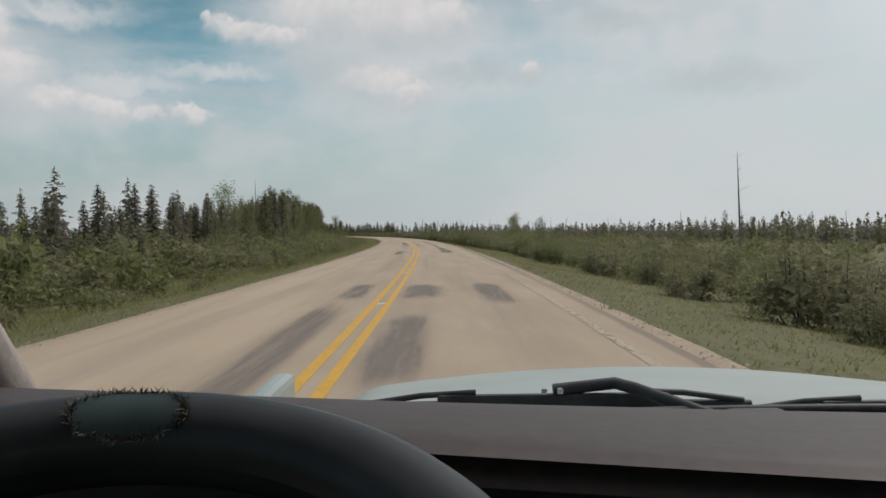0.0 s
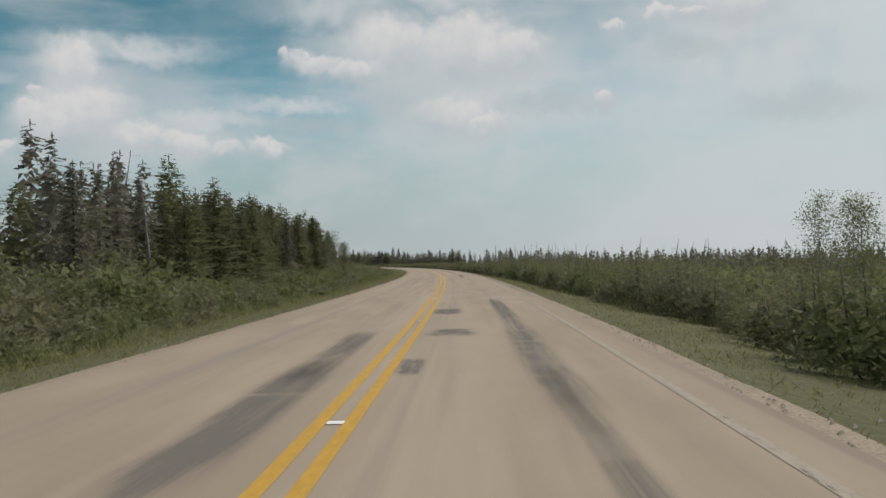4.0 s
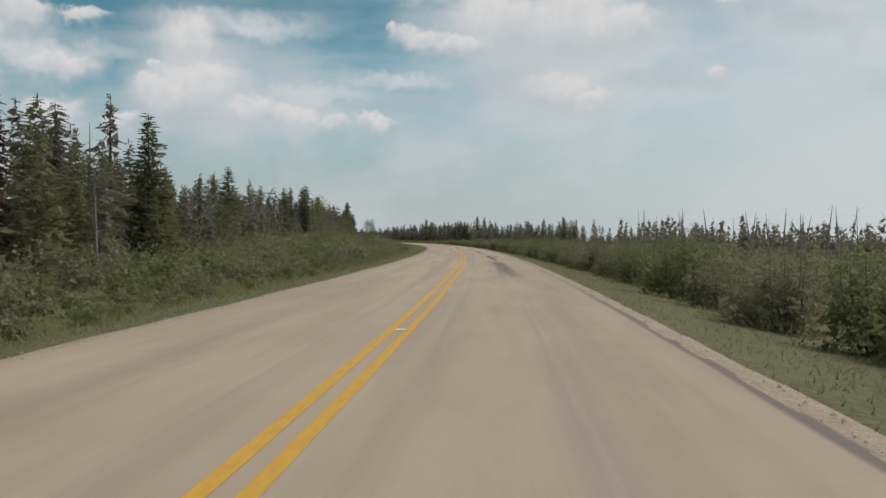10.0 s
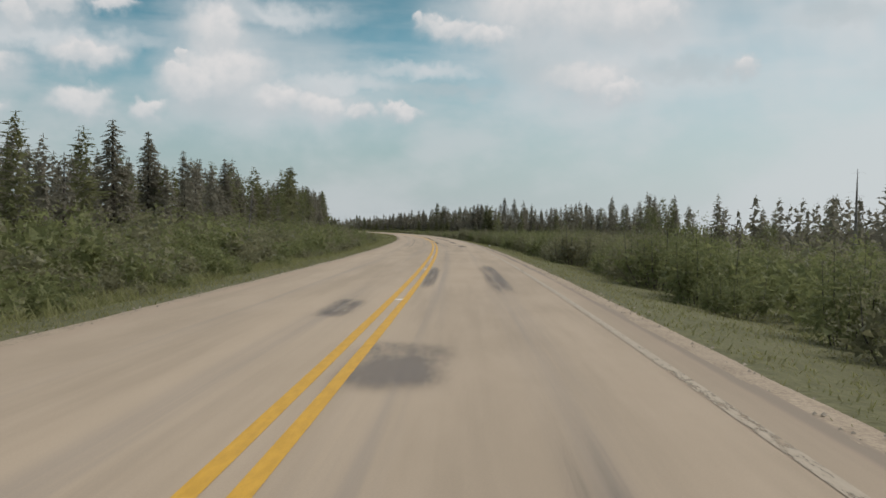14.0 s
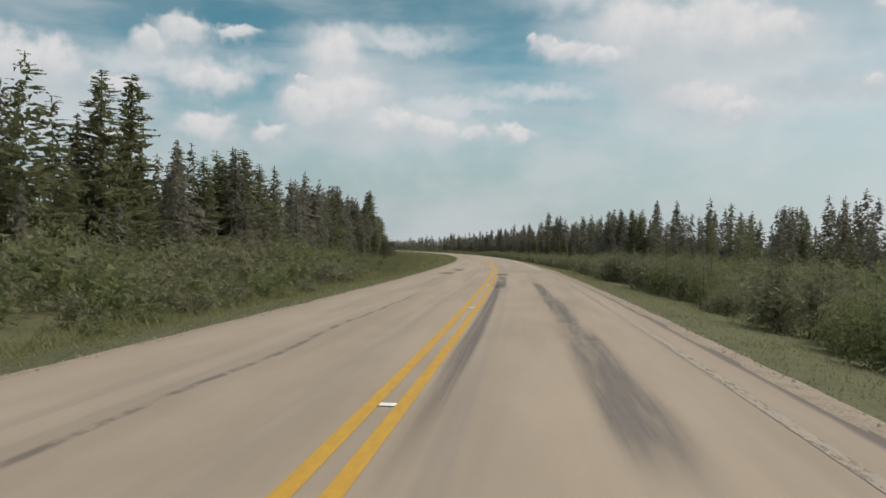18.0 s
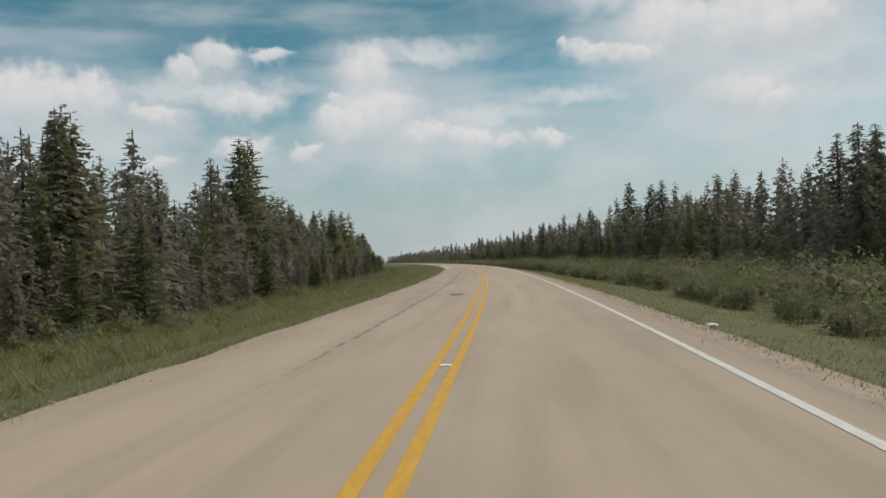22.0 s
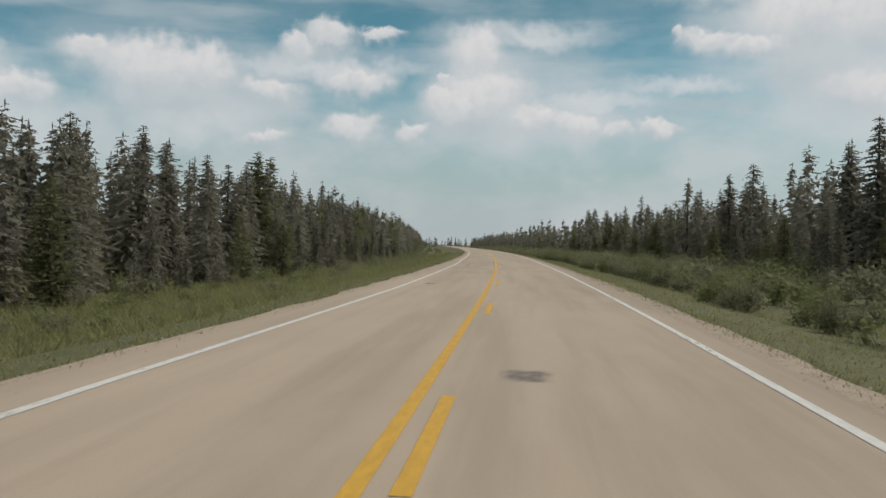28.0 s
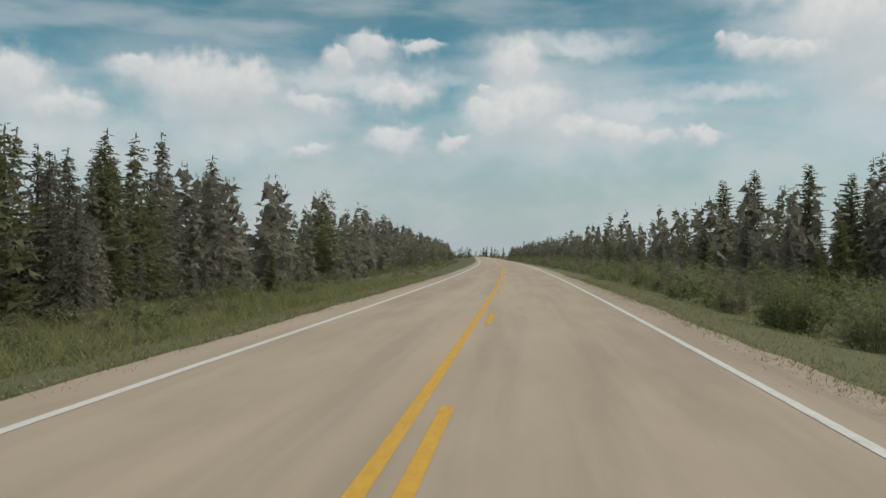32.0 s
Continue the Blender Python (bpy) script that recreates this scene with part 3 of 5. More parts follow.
def filling(rng, height, radius, power, bare, count, size):
    """Loose inner sprays that stop the eye within a crown."""
    q = rng.uniform(0, 1, count) ** 1.2
    z = height * (bare + (0.93 - bare) * q)
    f = 1 - z / height
    wide = radius * f ** power * np.interp(f, [0.7, 1.0], [1.0, 0.75])
    a, r = rng.uniform(0, 2 * np.pi, count), wide * rng.uniform(0.1, 0.72, count)
    c = np.stack([r * np.cos(a), r * np.sin(a), z], 1)
    s = size * (0.35 + 0.75 * wide / radius) * rng.uniform(0.7, 1.3, count)
    d = np.stack([np.cos(a) * 0.4, np.sin(a) * 0.4, -0.5 * np.ones(count)], 1) + rng.normal(0, 0.5, (count, 3))
    d /= np.linalg.norm(d, axis=1)[:, None]
    return slivers(c - d * s[:, None] * 0.5, c + d * s[:, None] * 0.5, s * 0.36, np.stack([np.cos(a), np.sin(a), np.zeros(count)], 1) + rng.normal(0, 0.5, (count, 3)))


def conifer(rng, height, radius, count, twigs, droop, bare=0.03, power=0.65, club=0.0, twig=0.2, inside=620, spray=0.3, lobes=0.14):
    """A dense crown of short branches clothed in twigs, and its trunk. club: how much the top thickens."""
    q = np.sort(rng.uniform(0, 1, count)) ** 1.05
    z = height * (bare + (0.985 - bare) * q)
    n = count
    f = np.clip(1 - z / height, 0.012, 1)
    ang = rng.uniform(0, 2 * np.pi, n)
    length = radius * (f ** power) * (1 - (1 - rng.uniform(0.5, 1.15, n)) * np.interp(f, [0.0, 0.45], [0.35, 1.0])) * np.interp(f, [0.7, 1.0], [1.0, 0.72]) + 0.06
    length += club * radius * np.exp(-((f - 0.1) / 0.06) ** 2) * rng.uniform(0.5, 1, n)
    length *= 1 + lobes * np.sin(ang * 3 + z * 2.1 + rng.uniform(0, 6)) + lobes * np.sin(z * 5.3 + ang)
    out = np.stack([np.cos(ang), np.sin(ang), np.zeros(n)], 1)
    fall = droop * (0.5 + f) * rng.uniform(0.6, 1.3, n)
    base = np.stack([np.zeros(n), np.zeros(n), z], 1) + out * 0.02
    tip = base + out * length[:, None]
    tip[:, 2] -= fall * length
    upv = np.tile([0, 0, 0.35], (n, 1)) + rng.normal(0, 0.75, (n, 3))
    pieces = [sprays(base, tip, 0.04 * length + 0.02, upv)]
    cross = np.cross(out, [0, 0, 1.0])
    for k in range(twigs):
        g = rng.uniform(0.3, 1.0, n)[:, None]
        b = base + (tip - base) * g
        size = twig * np.clip(f * 2.2 + 0.3, 0.35, 1.0) * rng.uniform(0.6, 1.3, n)
        dirn = out * rng.uniform(0.1, 0.7, n)[:, None] + cross * rng.normal(0, 0.55, n)[:, None] + rng.normal(0, 0.25, (n, 3)) - np.array([0, 0, 0.5 * droop])
        pieces.append(slivers(b, b + dirn * size[:, None], size * 0.27, rng.normal(0, 1, (n, 3))))
    pieces.append(filling(rng, height, radius, power, bare, inside, spray))
    # the leader
    top = np.array([[0, 0, height * 0.93]])
    for u in ((1.0, 0.3, 0), (-0.3, 1.0, 0)):
        pieces.append(sprays(top, top + [[0, 0, height * 0.062]], np.array([0.035]), np.array([u])))
    r0 = 0.013 * height + 0.02
    lean = rng.normal(0, 0.006, 2) * height
    trunk = tube([(0, 0, -0.4), (0, 0, 0.1), (lean[0] * 0.3, lean[1] * 0.3, height * 0.5), (0, 0, height * 0.98)], [r0 * 1.25, r0, r0 * 0.6, 0.012], 6)
    return join(pieces), trunk


def leaves(rng, centres, size, outward):
    """Small folded leaves at the given places."""
    n = len(centres)
    d = outward * 0.6 + rng.normal(0, 0.75, (n, 3))
    d /= np.linalg.norm(d, axis=1)[:, None]
    s = size * rng.uniform(0.6, 1.3, n)
    return slivers(centres, centres + d * s[:, None], s * 0.36, rng.normal(0, 1, (n, 3)))


def shrub(rng, height, width, count, size, lobes=9, inner=26):
    """A leafy bush of several rounded shoots that reach the ground, with its stems."""
    pieces, stems = [], []
    n = count // lobes
    for k in range(lobes):
        a, r = rng.uniform(0, 2 * np.pi), width * 0.36 * np.sqrt(rng.uniform(0.0, 1))
        top = height * rng.uniform(0.66, 1.0) * (1 - 0.32 * (r / (width * 0.36)) ** 2)
        wide = width * rng.uniform(0.15, 0.23)
        mid = np.array([r * np.cos(a), r * np.sin(a), top * 0.44])
        end = np.array([mid[0] * 1.1, mid[1] * 1.1, top * 0.96])
        stems.append(tube([np.array([mid[0] * 0.4, mid[1] * 0.4, -0.25]), mid, end], [0.022, 0.014, 0.004], 4))
        # shaded inner leaves
        d = rng.normal(0, 1, (inner, 3))
        d /= np.linalg.norm(d, axis=1)[:, None]
        c = mid + d * np.array([wide, wide, top * 0.5]) * rng.uniform(0.2, 0.85, inner)[:, None]
        big = wide * (0.36 if inner > 30 else 0.5 if inner > 15 else 0.62) * rng.uniform(0.6, 1.2, inner)
        lay = rng.normal(0, 1, (inner, 3))
        lay /= np.linalg.norm(lay, axis=1)[:, None]
        pieces.append(slivers(c - lay * big[:, None] * 0.5, c + lay * big[:, None] * 0.5, big * 0.4, rng.normal(0, 1, (inner, 3))))
        t = np.arccos(rng.uniform(-0.9, 1.0, n))
        b = rng.uniform(0, 2 * np.pi, n)
        off = np.stack([np.sin(t) * np.cos(b), np.sin(t) * np.sin(b), np.cos(t)], 1)
        c = mid + off * np.array([wide, wide, top * 0.56]) * rng.uniform(0.78, 1.08, n)[:, None]
        pieces.append(leaves(rng, c, size, off + [0, 0, 0.3]))
        # loose shoots at the top
        m = n // 12 if inner > 30 else 2
        u = rng.uniform(0.8, 1.07, m) if inner > 30 else rng.uniform(0.8, 1.0, m)
        c = np.array([end[0], end[1], 0]) + np.stack([rng.normal(0, 0.4 * wide, m), rng.normal(0, 0.4 * wide, m), top * u], 1)
        pieces.append(leaves(rng, c, size * 0.8, np.tile([0, 0, 1.0], (m, 1))))
    return join(pieces), join(stems)


def broadleaf(rng, height, width, count, size):
    """A slender young aspen: a pale trunk, short limbs and loose tufts of leaves."""
    bend = rng.normal(0, 0.02, 2) * height
    spine = lambda q: np.array([bend[0] * q * q, bend[1] * q * q, height * q])
    trunk = [tube([spine(q) if q > 0 else np.array([0, 0, -0.3]) for q in (0, 0.3, 0.6, 0.97)], [0.009 * height, 0.007 * height, 0.004 * height, 0.006], 6)]
    pieces = []
    tufts = 22
    for k in range(tufts):
        q = 0.3 + 0.68 * (k + rng.uniform(0, 1)) / tufts
        a, r = rng.uniform(0, 2 * np.pi), width * 0.5 * np.sin(min(1, (1 - q) * 1.6 + 0.15) * np.pi / 2) * rng.uniform(0.3, 1)
        b = spine(q)
        c = b + np.array([r * np.cos(a), r * np.sin(a), 0.25 * r])
        trunk.append(tube([b - [0, 0, 0.2 * r], (b + c) / 2, c], [0.018, 0.012, 0.005], 3))
        n = count // tufts
        off = np.clip(rng.normal(0, 1, (n, 3)), -1.3, 1.3) * [1, 1, 0.9] * (0.13 * width + 0.06)
        pieces.append(leaves(rng, c + off, size, off * 2))
    return join(pieces), join(trunk)


def snag(rng, height):
    """A dead, bare trunk with stubs of branches."""
    lean = rng.normal(0, 0.05, 2) * height
    spine = lambda q: np.array([lean[0] * q, lean[1] * q, height * q])
    pieces = [tube([np.array([0, 0, -0.4]), spine(0.3), spine(0.7), spine(1.0)], [0.011 * height + 0.02, 0.009 * height, 0.005 * height, 0.008], 6)]
    for _ in range(int(rng.integers(5, 14))):
        q, a, l = rng.uniform(0.35, 0.97), rng.uniform(0, 2 * np.pi), rng.uniform(0.15, 0.1 * height + 0.2)
        b = spine(q)
        e = b + np.array([np.cos(a) * l, np.sin(a) * l, l * rng.uniform(-0.35, 0.6)])
        pieces.append(tube([b, (b + e) / 2 + [0, 0, 0.03], e], [0.02, 0.013, 0.005], 3))
    return join(pieces)


rng = np.random.default_rng(11)


def outward(v):
    """Normals that lean out from the middle of a crown, for the soft shading of needles and leaves."""
    top, wide = v[:, 2].max(), np.hypot(v[:, 0], v[:, 1]).max()
    flat = np.hypot(v[:, 0], v[:, 1])[:, None] + 1e-6
    if top > 2.6 * wide:
        n = np.concatenate([v[:, :2] / flat, np.full((len(v), 1), 0.45)], 1)
    else:
        n = np.concatenate([v[:, :2] / wide, ((v[:, 2] / top - 0.3) * 1.3)[:, None] + 0.15], 1)
    return n / (np.linalg.norm(n, axis=1)[:, None] + 1e-9)


def faced(shape):
    """The shape with every face turned outward."""
    v, f = shape
    n = outward(v)
    g = np.cross(v[f[:, 1]] - v[f[:, 0]], v[f[:, 2]] - v[f[:, 0]])
    back = (g * n[f].sum(1)).sum(1) < 0
    f = f.copy()
    f[back] = f[back][:, ::-1]
    return v, f



def placed(shape, places):
    """Copies of one shape (vertices, triangles) at rows of x, y, z, turn, width scale, height scale."""
    v, f = faced(shape)
    p = np.asarray(places, float)
    c, s = np.cos(p[:, 3])[:, None], np.sin(p[:, 3])[:, None]
    x = (v[None, :, 0] * c - v[None, :, 1] * s) * p[:, 4:5] + p[:, 0:1]
    y = (v[None, :, 0] * s + v[None, :, 1] * c) * p[:, 4:5] + p[:, 1:2]
    z = v[None, :, 2] * p[:, 5:6] + p[:, 2:3]
    return np.stack([x, y, z], -1).reshape(-1, 3), (f[None] + (np.arange(len(p)) * len(v))[:, None, None]).reshape(-1, 3)


def stuff(name, groups, mats, label, category):
    """Many plants in one mesh. groups: (shape, rows of places, material index)."""
    vs, fs, ix, ns, n = [], [], [], [], 0
    for shape, places, mat in groups:
        if len(places) == 0:
            continue
        v, f = placed(shape, places)
        vs.append(v)
        fs.append(f + n)
        ix.append(np.full(len(f), mat))
        lean, turn = outward(shape[0]), np.asarray(places, float)[:, 3:4]
        c, s = np.cos(turn), np.sin(turn)
        ns.append(np.stack([lean[None, :, 0] * c - lean[None, :, 1] * s, lean[None, :, 0] * s + lean[None, :, 1] * c, np.repeat(lean[None, :, 2], len(places), 0)], -1).reshape(-1, 3))
        n += len(v)
    me = mesh_of(name, np.concatenate(vs), np.concatenate(fs), mats, np.concatenate(ix), normals=np.concatenate(ns))
    return tagged(new(name, me), label, category, kind="stuff")


def plant_model(name, crown, wood, leaf_mat, wood_mat, crown_name, wood_name):
    """Meshes shared by all plants of one model."""
    crown = faced(crown)
    return (name, mesh_of(crown_name, crown[0], crown[1], [leaf_mat], normals=outward(crown[0])), mesh_of(wood_name, wood[0], wood[1], [wood_mat], smooth=True), crown_name, wood_name)


def plant(model, row, label, category, group):
    """One plant that can be told apart: an Empty at its foot with its wood and its leaves."""
    name, crown, wood, crown_name, wood_name = model
    x, y, z, turn, w, h = row
    ob = new(name)
    ob.matrix_basis = Matrix.Translation((x, y, z)) @ Matrix.Rotation(turn, 4, "Z") @ Matrix.Diagonal((w, w, h, 1))
    tagged(ob, label, category, group)
    part(wood_name, wood, ob)
    part(crown_name, crown, ob)
    return ob


# ---------------------------------------------------------------- plants: where they stand
def curve(points):
    """A value that changes along the road, from pairs of distance and value."""
    xs, ys = [p[0] for p in points], [p[1] for p in points]
    return lambda s: float(np.interp(s, xs, ys))


WOOD_LEFT = curve([(0, 15), (80, 16), (130, 20), (200, 22.5), (350, 24.5), (500, 25.5), (560, 23), (620, 22), (1500, 21.5)])
WOOD_RIGHT = curve([(0, 130), (150, 115), (300, 88), (420, 60), (520, 41), (590, 32), (640, 26), (700, 23), (1500, 22.5)])
TALL_LEFT = curve([(0, 4.4), (60, 5.0), (100, 6.0), (140, 7.4), (180, 10.2), (240, 11.6), (300, 11.2), (350, 9.6), (440, 8.8), (500, 10.0), (540, 10.6), (570, 10.2), (640, 10.8), (760, 10.0), (850, 9.0), (950, 10.0), (1500, 10.0)])
TALL_RIGHT = curve([(0, 7.8), (300, 7.8), (420, 7.6), (520, 8.2), (600, 8.8), (700, 10.0), (800, 9.4), (1500, 8.4)])
LARCH_SHARE = curve([(0, 0.12), (170, 0.3), (190, 0.65), (260, 0.6), (310, 0.4), (350, 0.15), (480, 0.3), (510, 0.75), (560, 0.45), (580, 0.2), (700, 0.16), (1500, 0.1)])


def row_at(s, lat, w, h):
    x, y, _ = at(s, lat)
    return (float(x), float(y), float(lie(s, lat)) - 0.03, rng.uniform(0, 6.283), w, h)


spruces, larches, bushes, saplings, snags = [], [], [], [], []
for side, edge_of, tall_of in ((-1, WOOD_LEFT, TALL_LEFT), (1, WOOD_RIGHT, TALL_RIGHT)):
    s = -30.0
    while s < 1500:
        step = 1.7 if s < 940 else 3.2
        edge, tall = edge_of(s), tall_of(s)
        deep = 3 if edge < 40 else 7
        for k in range(deep):
            if rng.uniform() < ((0.97, 0.92, 0.2)[k] if edge < 40 else 0.4):
                lat = edge + k * (3.2 if edge < 40 else 7.0) + rng.uniform(-1.6, 1.6)
                h = tall * rng.normal(0.86, 0.13) * (0.95 + 0.03 * min(k, 3))
                h *= 1.15 if rng.uniform() < 0.05 else 1.0
                h = max(2.2, h) + float(drop(s, side * lat))
                item = (lat, s + rng.uniform(-1, 1), side, h)
                share = LARCH_SHARE(s) * (0.4 if side > 0 else 1.0) * (1.0 if k == 0 else 0.4)
                (larches if rng.uniform() < share else spruces).append(item)
        # young trees in front of the wood close it down to the ground
        feathery = side < 0 and 170 < s < 345
        if edge < 40 and rng.uniform() < (0.95 if feathery else 0.75 if s > 560 else 0.45):
            item = (edge - rng.uniform(0.5, 5.0), s, side, tall * (rng.uniform(0.5, 0.85) if feathery else rng.uniform(0.25, 0.6)))
            (larches if rng.uniform() < (0.75 if feathery else 0.3) else spruces).append(item)
        if rng.uniform() < (0.10 if edge > 40 else 0.035 if s < 560 else 0.0):
            snags.append((edge + rng.uniform(-4, 25 if edge > 40 else 6), s, side, tall * (rng.uniform(0.8, 1.35) if edge > 40 else rng.uniform(0.6, 1.0))))
        s += step
    # shrubs between the verge and the wood
    s = -20.0
    while s < 1250:
        edge = min(edge_of(s), 29.0)
        lat = (9.4 if s < 112 else 8.4) if side > 0 else 7.9
        if s > 600:
            lat = 9.2 if side > 0 else 10.4
        while lat < edge + 1.0:
            far = (lat - 8.0)
            if side > 0:
                open_bog = s < 30
                h = (1.5 + 0.05 * far if open_bog else 1.45 + 0.05 * far if s < 112 else 2.5 + 0.06 * far if s < 430 else 2.1 + 0.05 * far if s < 560 else 1.5 + 0.1 * far)
                chance = 0.95 if open_bog else 0.95 if s < 600 else 0.9
                if far > 7 and s < 112:
                    chance = 0.3
                if far > 12 and s < 500:
                    h, chance = min(h, 2.4), 0.3
            else:
                h = min(2.4, 0.9 + 0.2 * far) if 160 < s < 340 else min(4.2, 1.0 + 0.36 * far) if s < 590 else 0.55 + 0.1 * far
                chance = 0.93 if s < 590 else 0.8
                if s < 60:
                    h *= 1.05
            h *= 1.0 + 0.2 * math.sin(s * 0.31 + side) + 0.13 * math.sin(s * 0.87 + lat)
            if rng.uniform() < chance:
                bushes.append((lat + rng.uniform(-0.7, 0.7), s + rng.uniform(-0.8, 0.8), side, max(0.6, min(h * rng.normal(1.0, 0.15), 2.8 if side > 0 else 4.2))))
            lat += 2.5 + 0.2 * far
        s += 2.9 if s < 940 else 5.0
    for _ in range(10 if side < 0 else 8):
        s = rng.uniform(10, 560) if side < 0 else rng.uniform(60, 700)
        saplings.append((rng.uniform(10.5, 18 if side < 0 and s > 130 else 14.5), s, side, rng.uniform(3.8, 6.6) * (1 if s > 130 else 0.8) if side < 0 else rng.uniform(2.8, 4.0)))

for _ in range(34):
    snags.append((rng.uniform(24, 55), rng.uniform(270, 470), 1, rng.uniform(5.0, 7.8)))

# the open bog in front of the far burnt wood: low clumps
for _ in range(700):
    bushes.append((10.5 + 75 * rng.uniform() ** 1.6, rng.uniform(-20, 250), 1, rng.uniform(0.8, 1.7)))

for _ in range(230):
    bushes.append((rng.uniform(9.6, 18), rng.uniform(4, 112), 1, rng.uniform(0.8, 1.5)))

# single trees that stand out: distance along, across, height
LONE_SNAGS = [(67, 23.7, 8.0), (172, -23, 10.5), (158, -25, 11.5), (150, -24, 9.0), (452, -15, 5.5), (318, -19, 6.5), (548, -14, 4.6)]
RUSTY_SPRUCES = [(313, -24.8, 9.8), (316.5, -23.9, 10.5), (540, -25, 10), (641, -21, 10)]
TALL_LARCHES = [(81, -13, 6.3), (135, -18.2, 8.9), (169, -16.9, 7.6), (191, -16.9, 8.6), (216.5, -19.5, 9.6), (228, -23.1, 11), (298, -23.1, 12.2), (332.5, -21.4, 11), (351, -20.6, 8.7), (404, -24.8, 9.7), (414.5, -23.1, 10.7), (423.5, -24.8, 10.8), (539, -23.1, 12.5), (543.5, -23.1, 13.1), (558.5, -23.1, 9.4), (563, -23.1, 10), (567.5, -22.3, 11), (573.5, -22.3, 10.2), (630.5, 24.5, 8.7), (637.5, 24.5, 9.4), (677, -21.4, 14.1), (680.5, -21.4, 14.4), (692.5, 25.5, 10.4), (695.5, -21.4, 8.1), (713, 23, 11), (729.5, 23.5, 12.7), (759.5, -21.4, 11.7), (837.5, -21.4, 10.3)]
TALL_LARCHES += [(842.5, -21.4, 10.4), (912.5, -21.4, 8.5), (926, 22.5, 7.9), (937.5, 23.5, 9.7), (953, 23.5, 10.7), (969, 24.5, 11)]
TALL_SPRUCES = [(72, -16, 5.6), (101.5, -15, 7.3), (154, -18.2, 8), (174.5, -24, 8.4), (177, -22.5, 9.3), (197.5, -22.5, 9.2), (236.5, -23.1, 11), (258.5, -21.4, 10.5), (281.5, -20.6, 11.1), (322, -23.1, 10), (410, -24.8, 10.4), (449.5, -24.8, 10.6), (464, -26.4, 11.1), (476.5, -26.4, 10.4), (490, -24.8, 10.5), (497.5, -24.8, 8.8), (508, -26.4, 9.8), (561.5, -21.4, 10.4), (593, -23.1, 8.8), (597.5, -23.1, 9.5), (608.5, -23.1, 10.1), (615.5, -24.8, 10.8), (620, -21.4, 11), (627, -23.1, 11.7), (633, -23.1, 12.2), (637, 50.4, 10.5), (640, -21.4, 10.9), (652.5, 23.5, 10)]
TALL_SPRUCES += [(654, 36, 12.3), (657, 26.5, 10.4), (663.5, 26.5, 10.7), (667.5, -21.4, 11.3), (668.5, 36, 13.1), (686, -21.4, 9.4), (701.5, -21.4, 9.4), (705, 22.5, 11), (706.5, -21.4, 8.6), (733, -23.1, 9.9), (739.5, -21.4, 9.9), (742.5, -21.4, 11.1), (760, 23.5, 9.8), (779, 24.5, 10.8), (801, -21.4, 8.5), (810.5, -21.4, 9.2), (811.5, 22, 10.4), (814.5, -21.4, 8.6), (817, 22.5, 9.1), (823, -21.4, 8.7), (828.5, -21.4, 8.5), (834, -21.4, 8.9), (838, -21.4, 9.3), (843, 23.5, 10.5), (845.5, 22, 9.7), (855.5, -21.4, 8.4), (865.5, 23.5, 9), (873.5, -21.4, 7.1)]
TALL_SPRUCES += [(876.5, -21.4, 8.1), (883.5, -21.4, 8.1), (888.5, -21.4, 9.4), (897, -21.4, 8.3), (906.5, -21.4, 7.1), (908.5, -21.4, 6.6), (919, -21.4, 7.2), (931, -21.4, 8.5)]
TALL_ASPENS = [(55, -11, 5.2), (98, -11, 5), (143, 16, 4.6), (146, 17, 4.8), (152, 18, 5.2), (230, -14, 6.5), (514.5, -21.4, 7.0)]

SP = [conifer(rng, 8.0, r, 340, 13, d, 0.02, p, c, 0.165) for r, d, p, c in
      ((1.55, 0.35, 0.78, 0.0), (1.3, 0.45, 0.68, 0.1), (1.75, 0.3, 0.88, 0.0), (1.2, 0.5, 0.62, 0.16), (1.45, 0.4, 0.78, 0.0), (1.35, 0.35, 0.72, 0.05))]
LA = [conifer(rng, 8.0, r, 330, 14, d, 0.03, p, 0.0, 0.18, 600, 0.36, 0.2) for r, d, p in ((1.8, -0.15, 0.6), (1.55, -0.05, 0.55), (2.0, -0.1, 0.68))]
WI = [shrub(rng, 2.4, 2.6, 3700, 0.05, 10, 60) for _ in range(4)]
AL = [shrub(rng, 2.4, 2.5, 3500, 0.053, 9, 60) for _ in range(3)]
AS = [broadleaf(rng, 4.6, 1.7, 3000, 0.07) for _ in range(3)]
SN = [snag(rng, 7.0) for _ in range(5)]
SP_FAR = [conifer(rng, 8.0, r, 90, 5, 0.35, 0.02, p, 0.0, 0.29, 140, 0.6)[0] for r, p in ((1.5, 0.76), (1.3, 0.66), (1.7, 0.85))]
SP_DIM = [conifer(rng, 8.0, r, 26, 2, 0.4, 0.0, p, 0.0, 0.55, 30, 1.3)[0] for r, p in ((1.6, 0.78), (1.3, 0.68), (1.75, 0.85))]
LA_FAR = [conifer(rng, 8.0, 1.75, 150, 8, -0.1, 0.03, 0.58, 0.0, 0.21, 240, 0.42, 0.2)[0]]
SH_MID = [shrub(rng, 2.4, 2.7, 400, 0.095, 8, 28)[0] for _ in range(4)]
SH_FAR = [shrub(rng, 2.4, 2.7, 150, 0.15, 6, 14)[0] for _ in range(3)]


def split_near(items, count, s0, s1):
    """The items that stand next to the road, and the rest."""
    near = sorted([i for i in items if s0 < i[1] < s1], key=lambda i: i[0] - 1.3 * i[2])[:count]
    chosen = set(near)
    return near, [i for i in items if i not in chosen]


def rows_of(items, natural):
    return [row_at(s, side * lat, h / natural * rng.uniform(1.05, 1.4), h / natural) for lat, s, side, h in items]


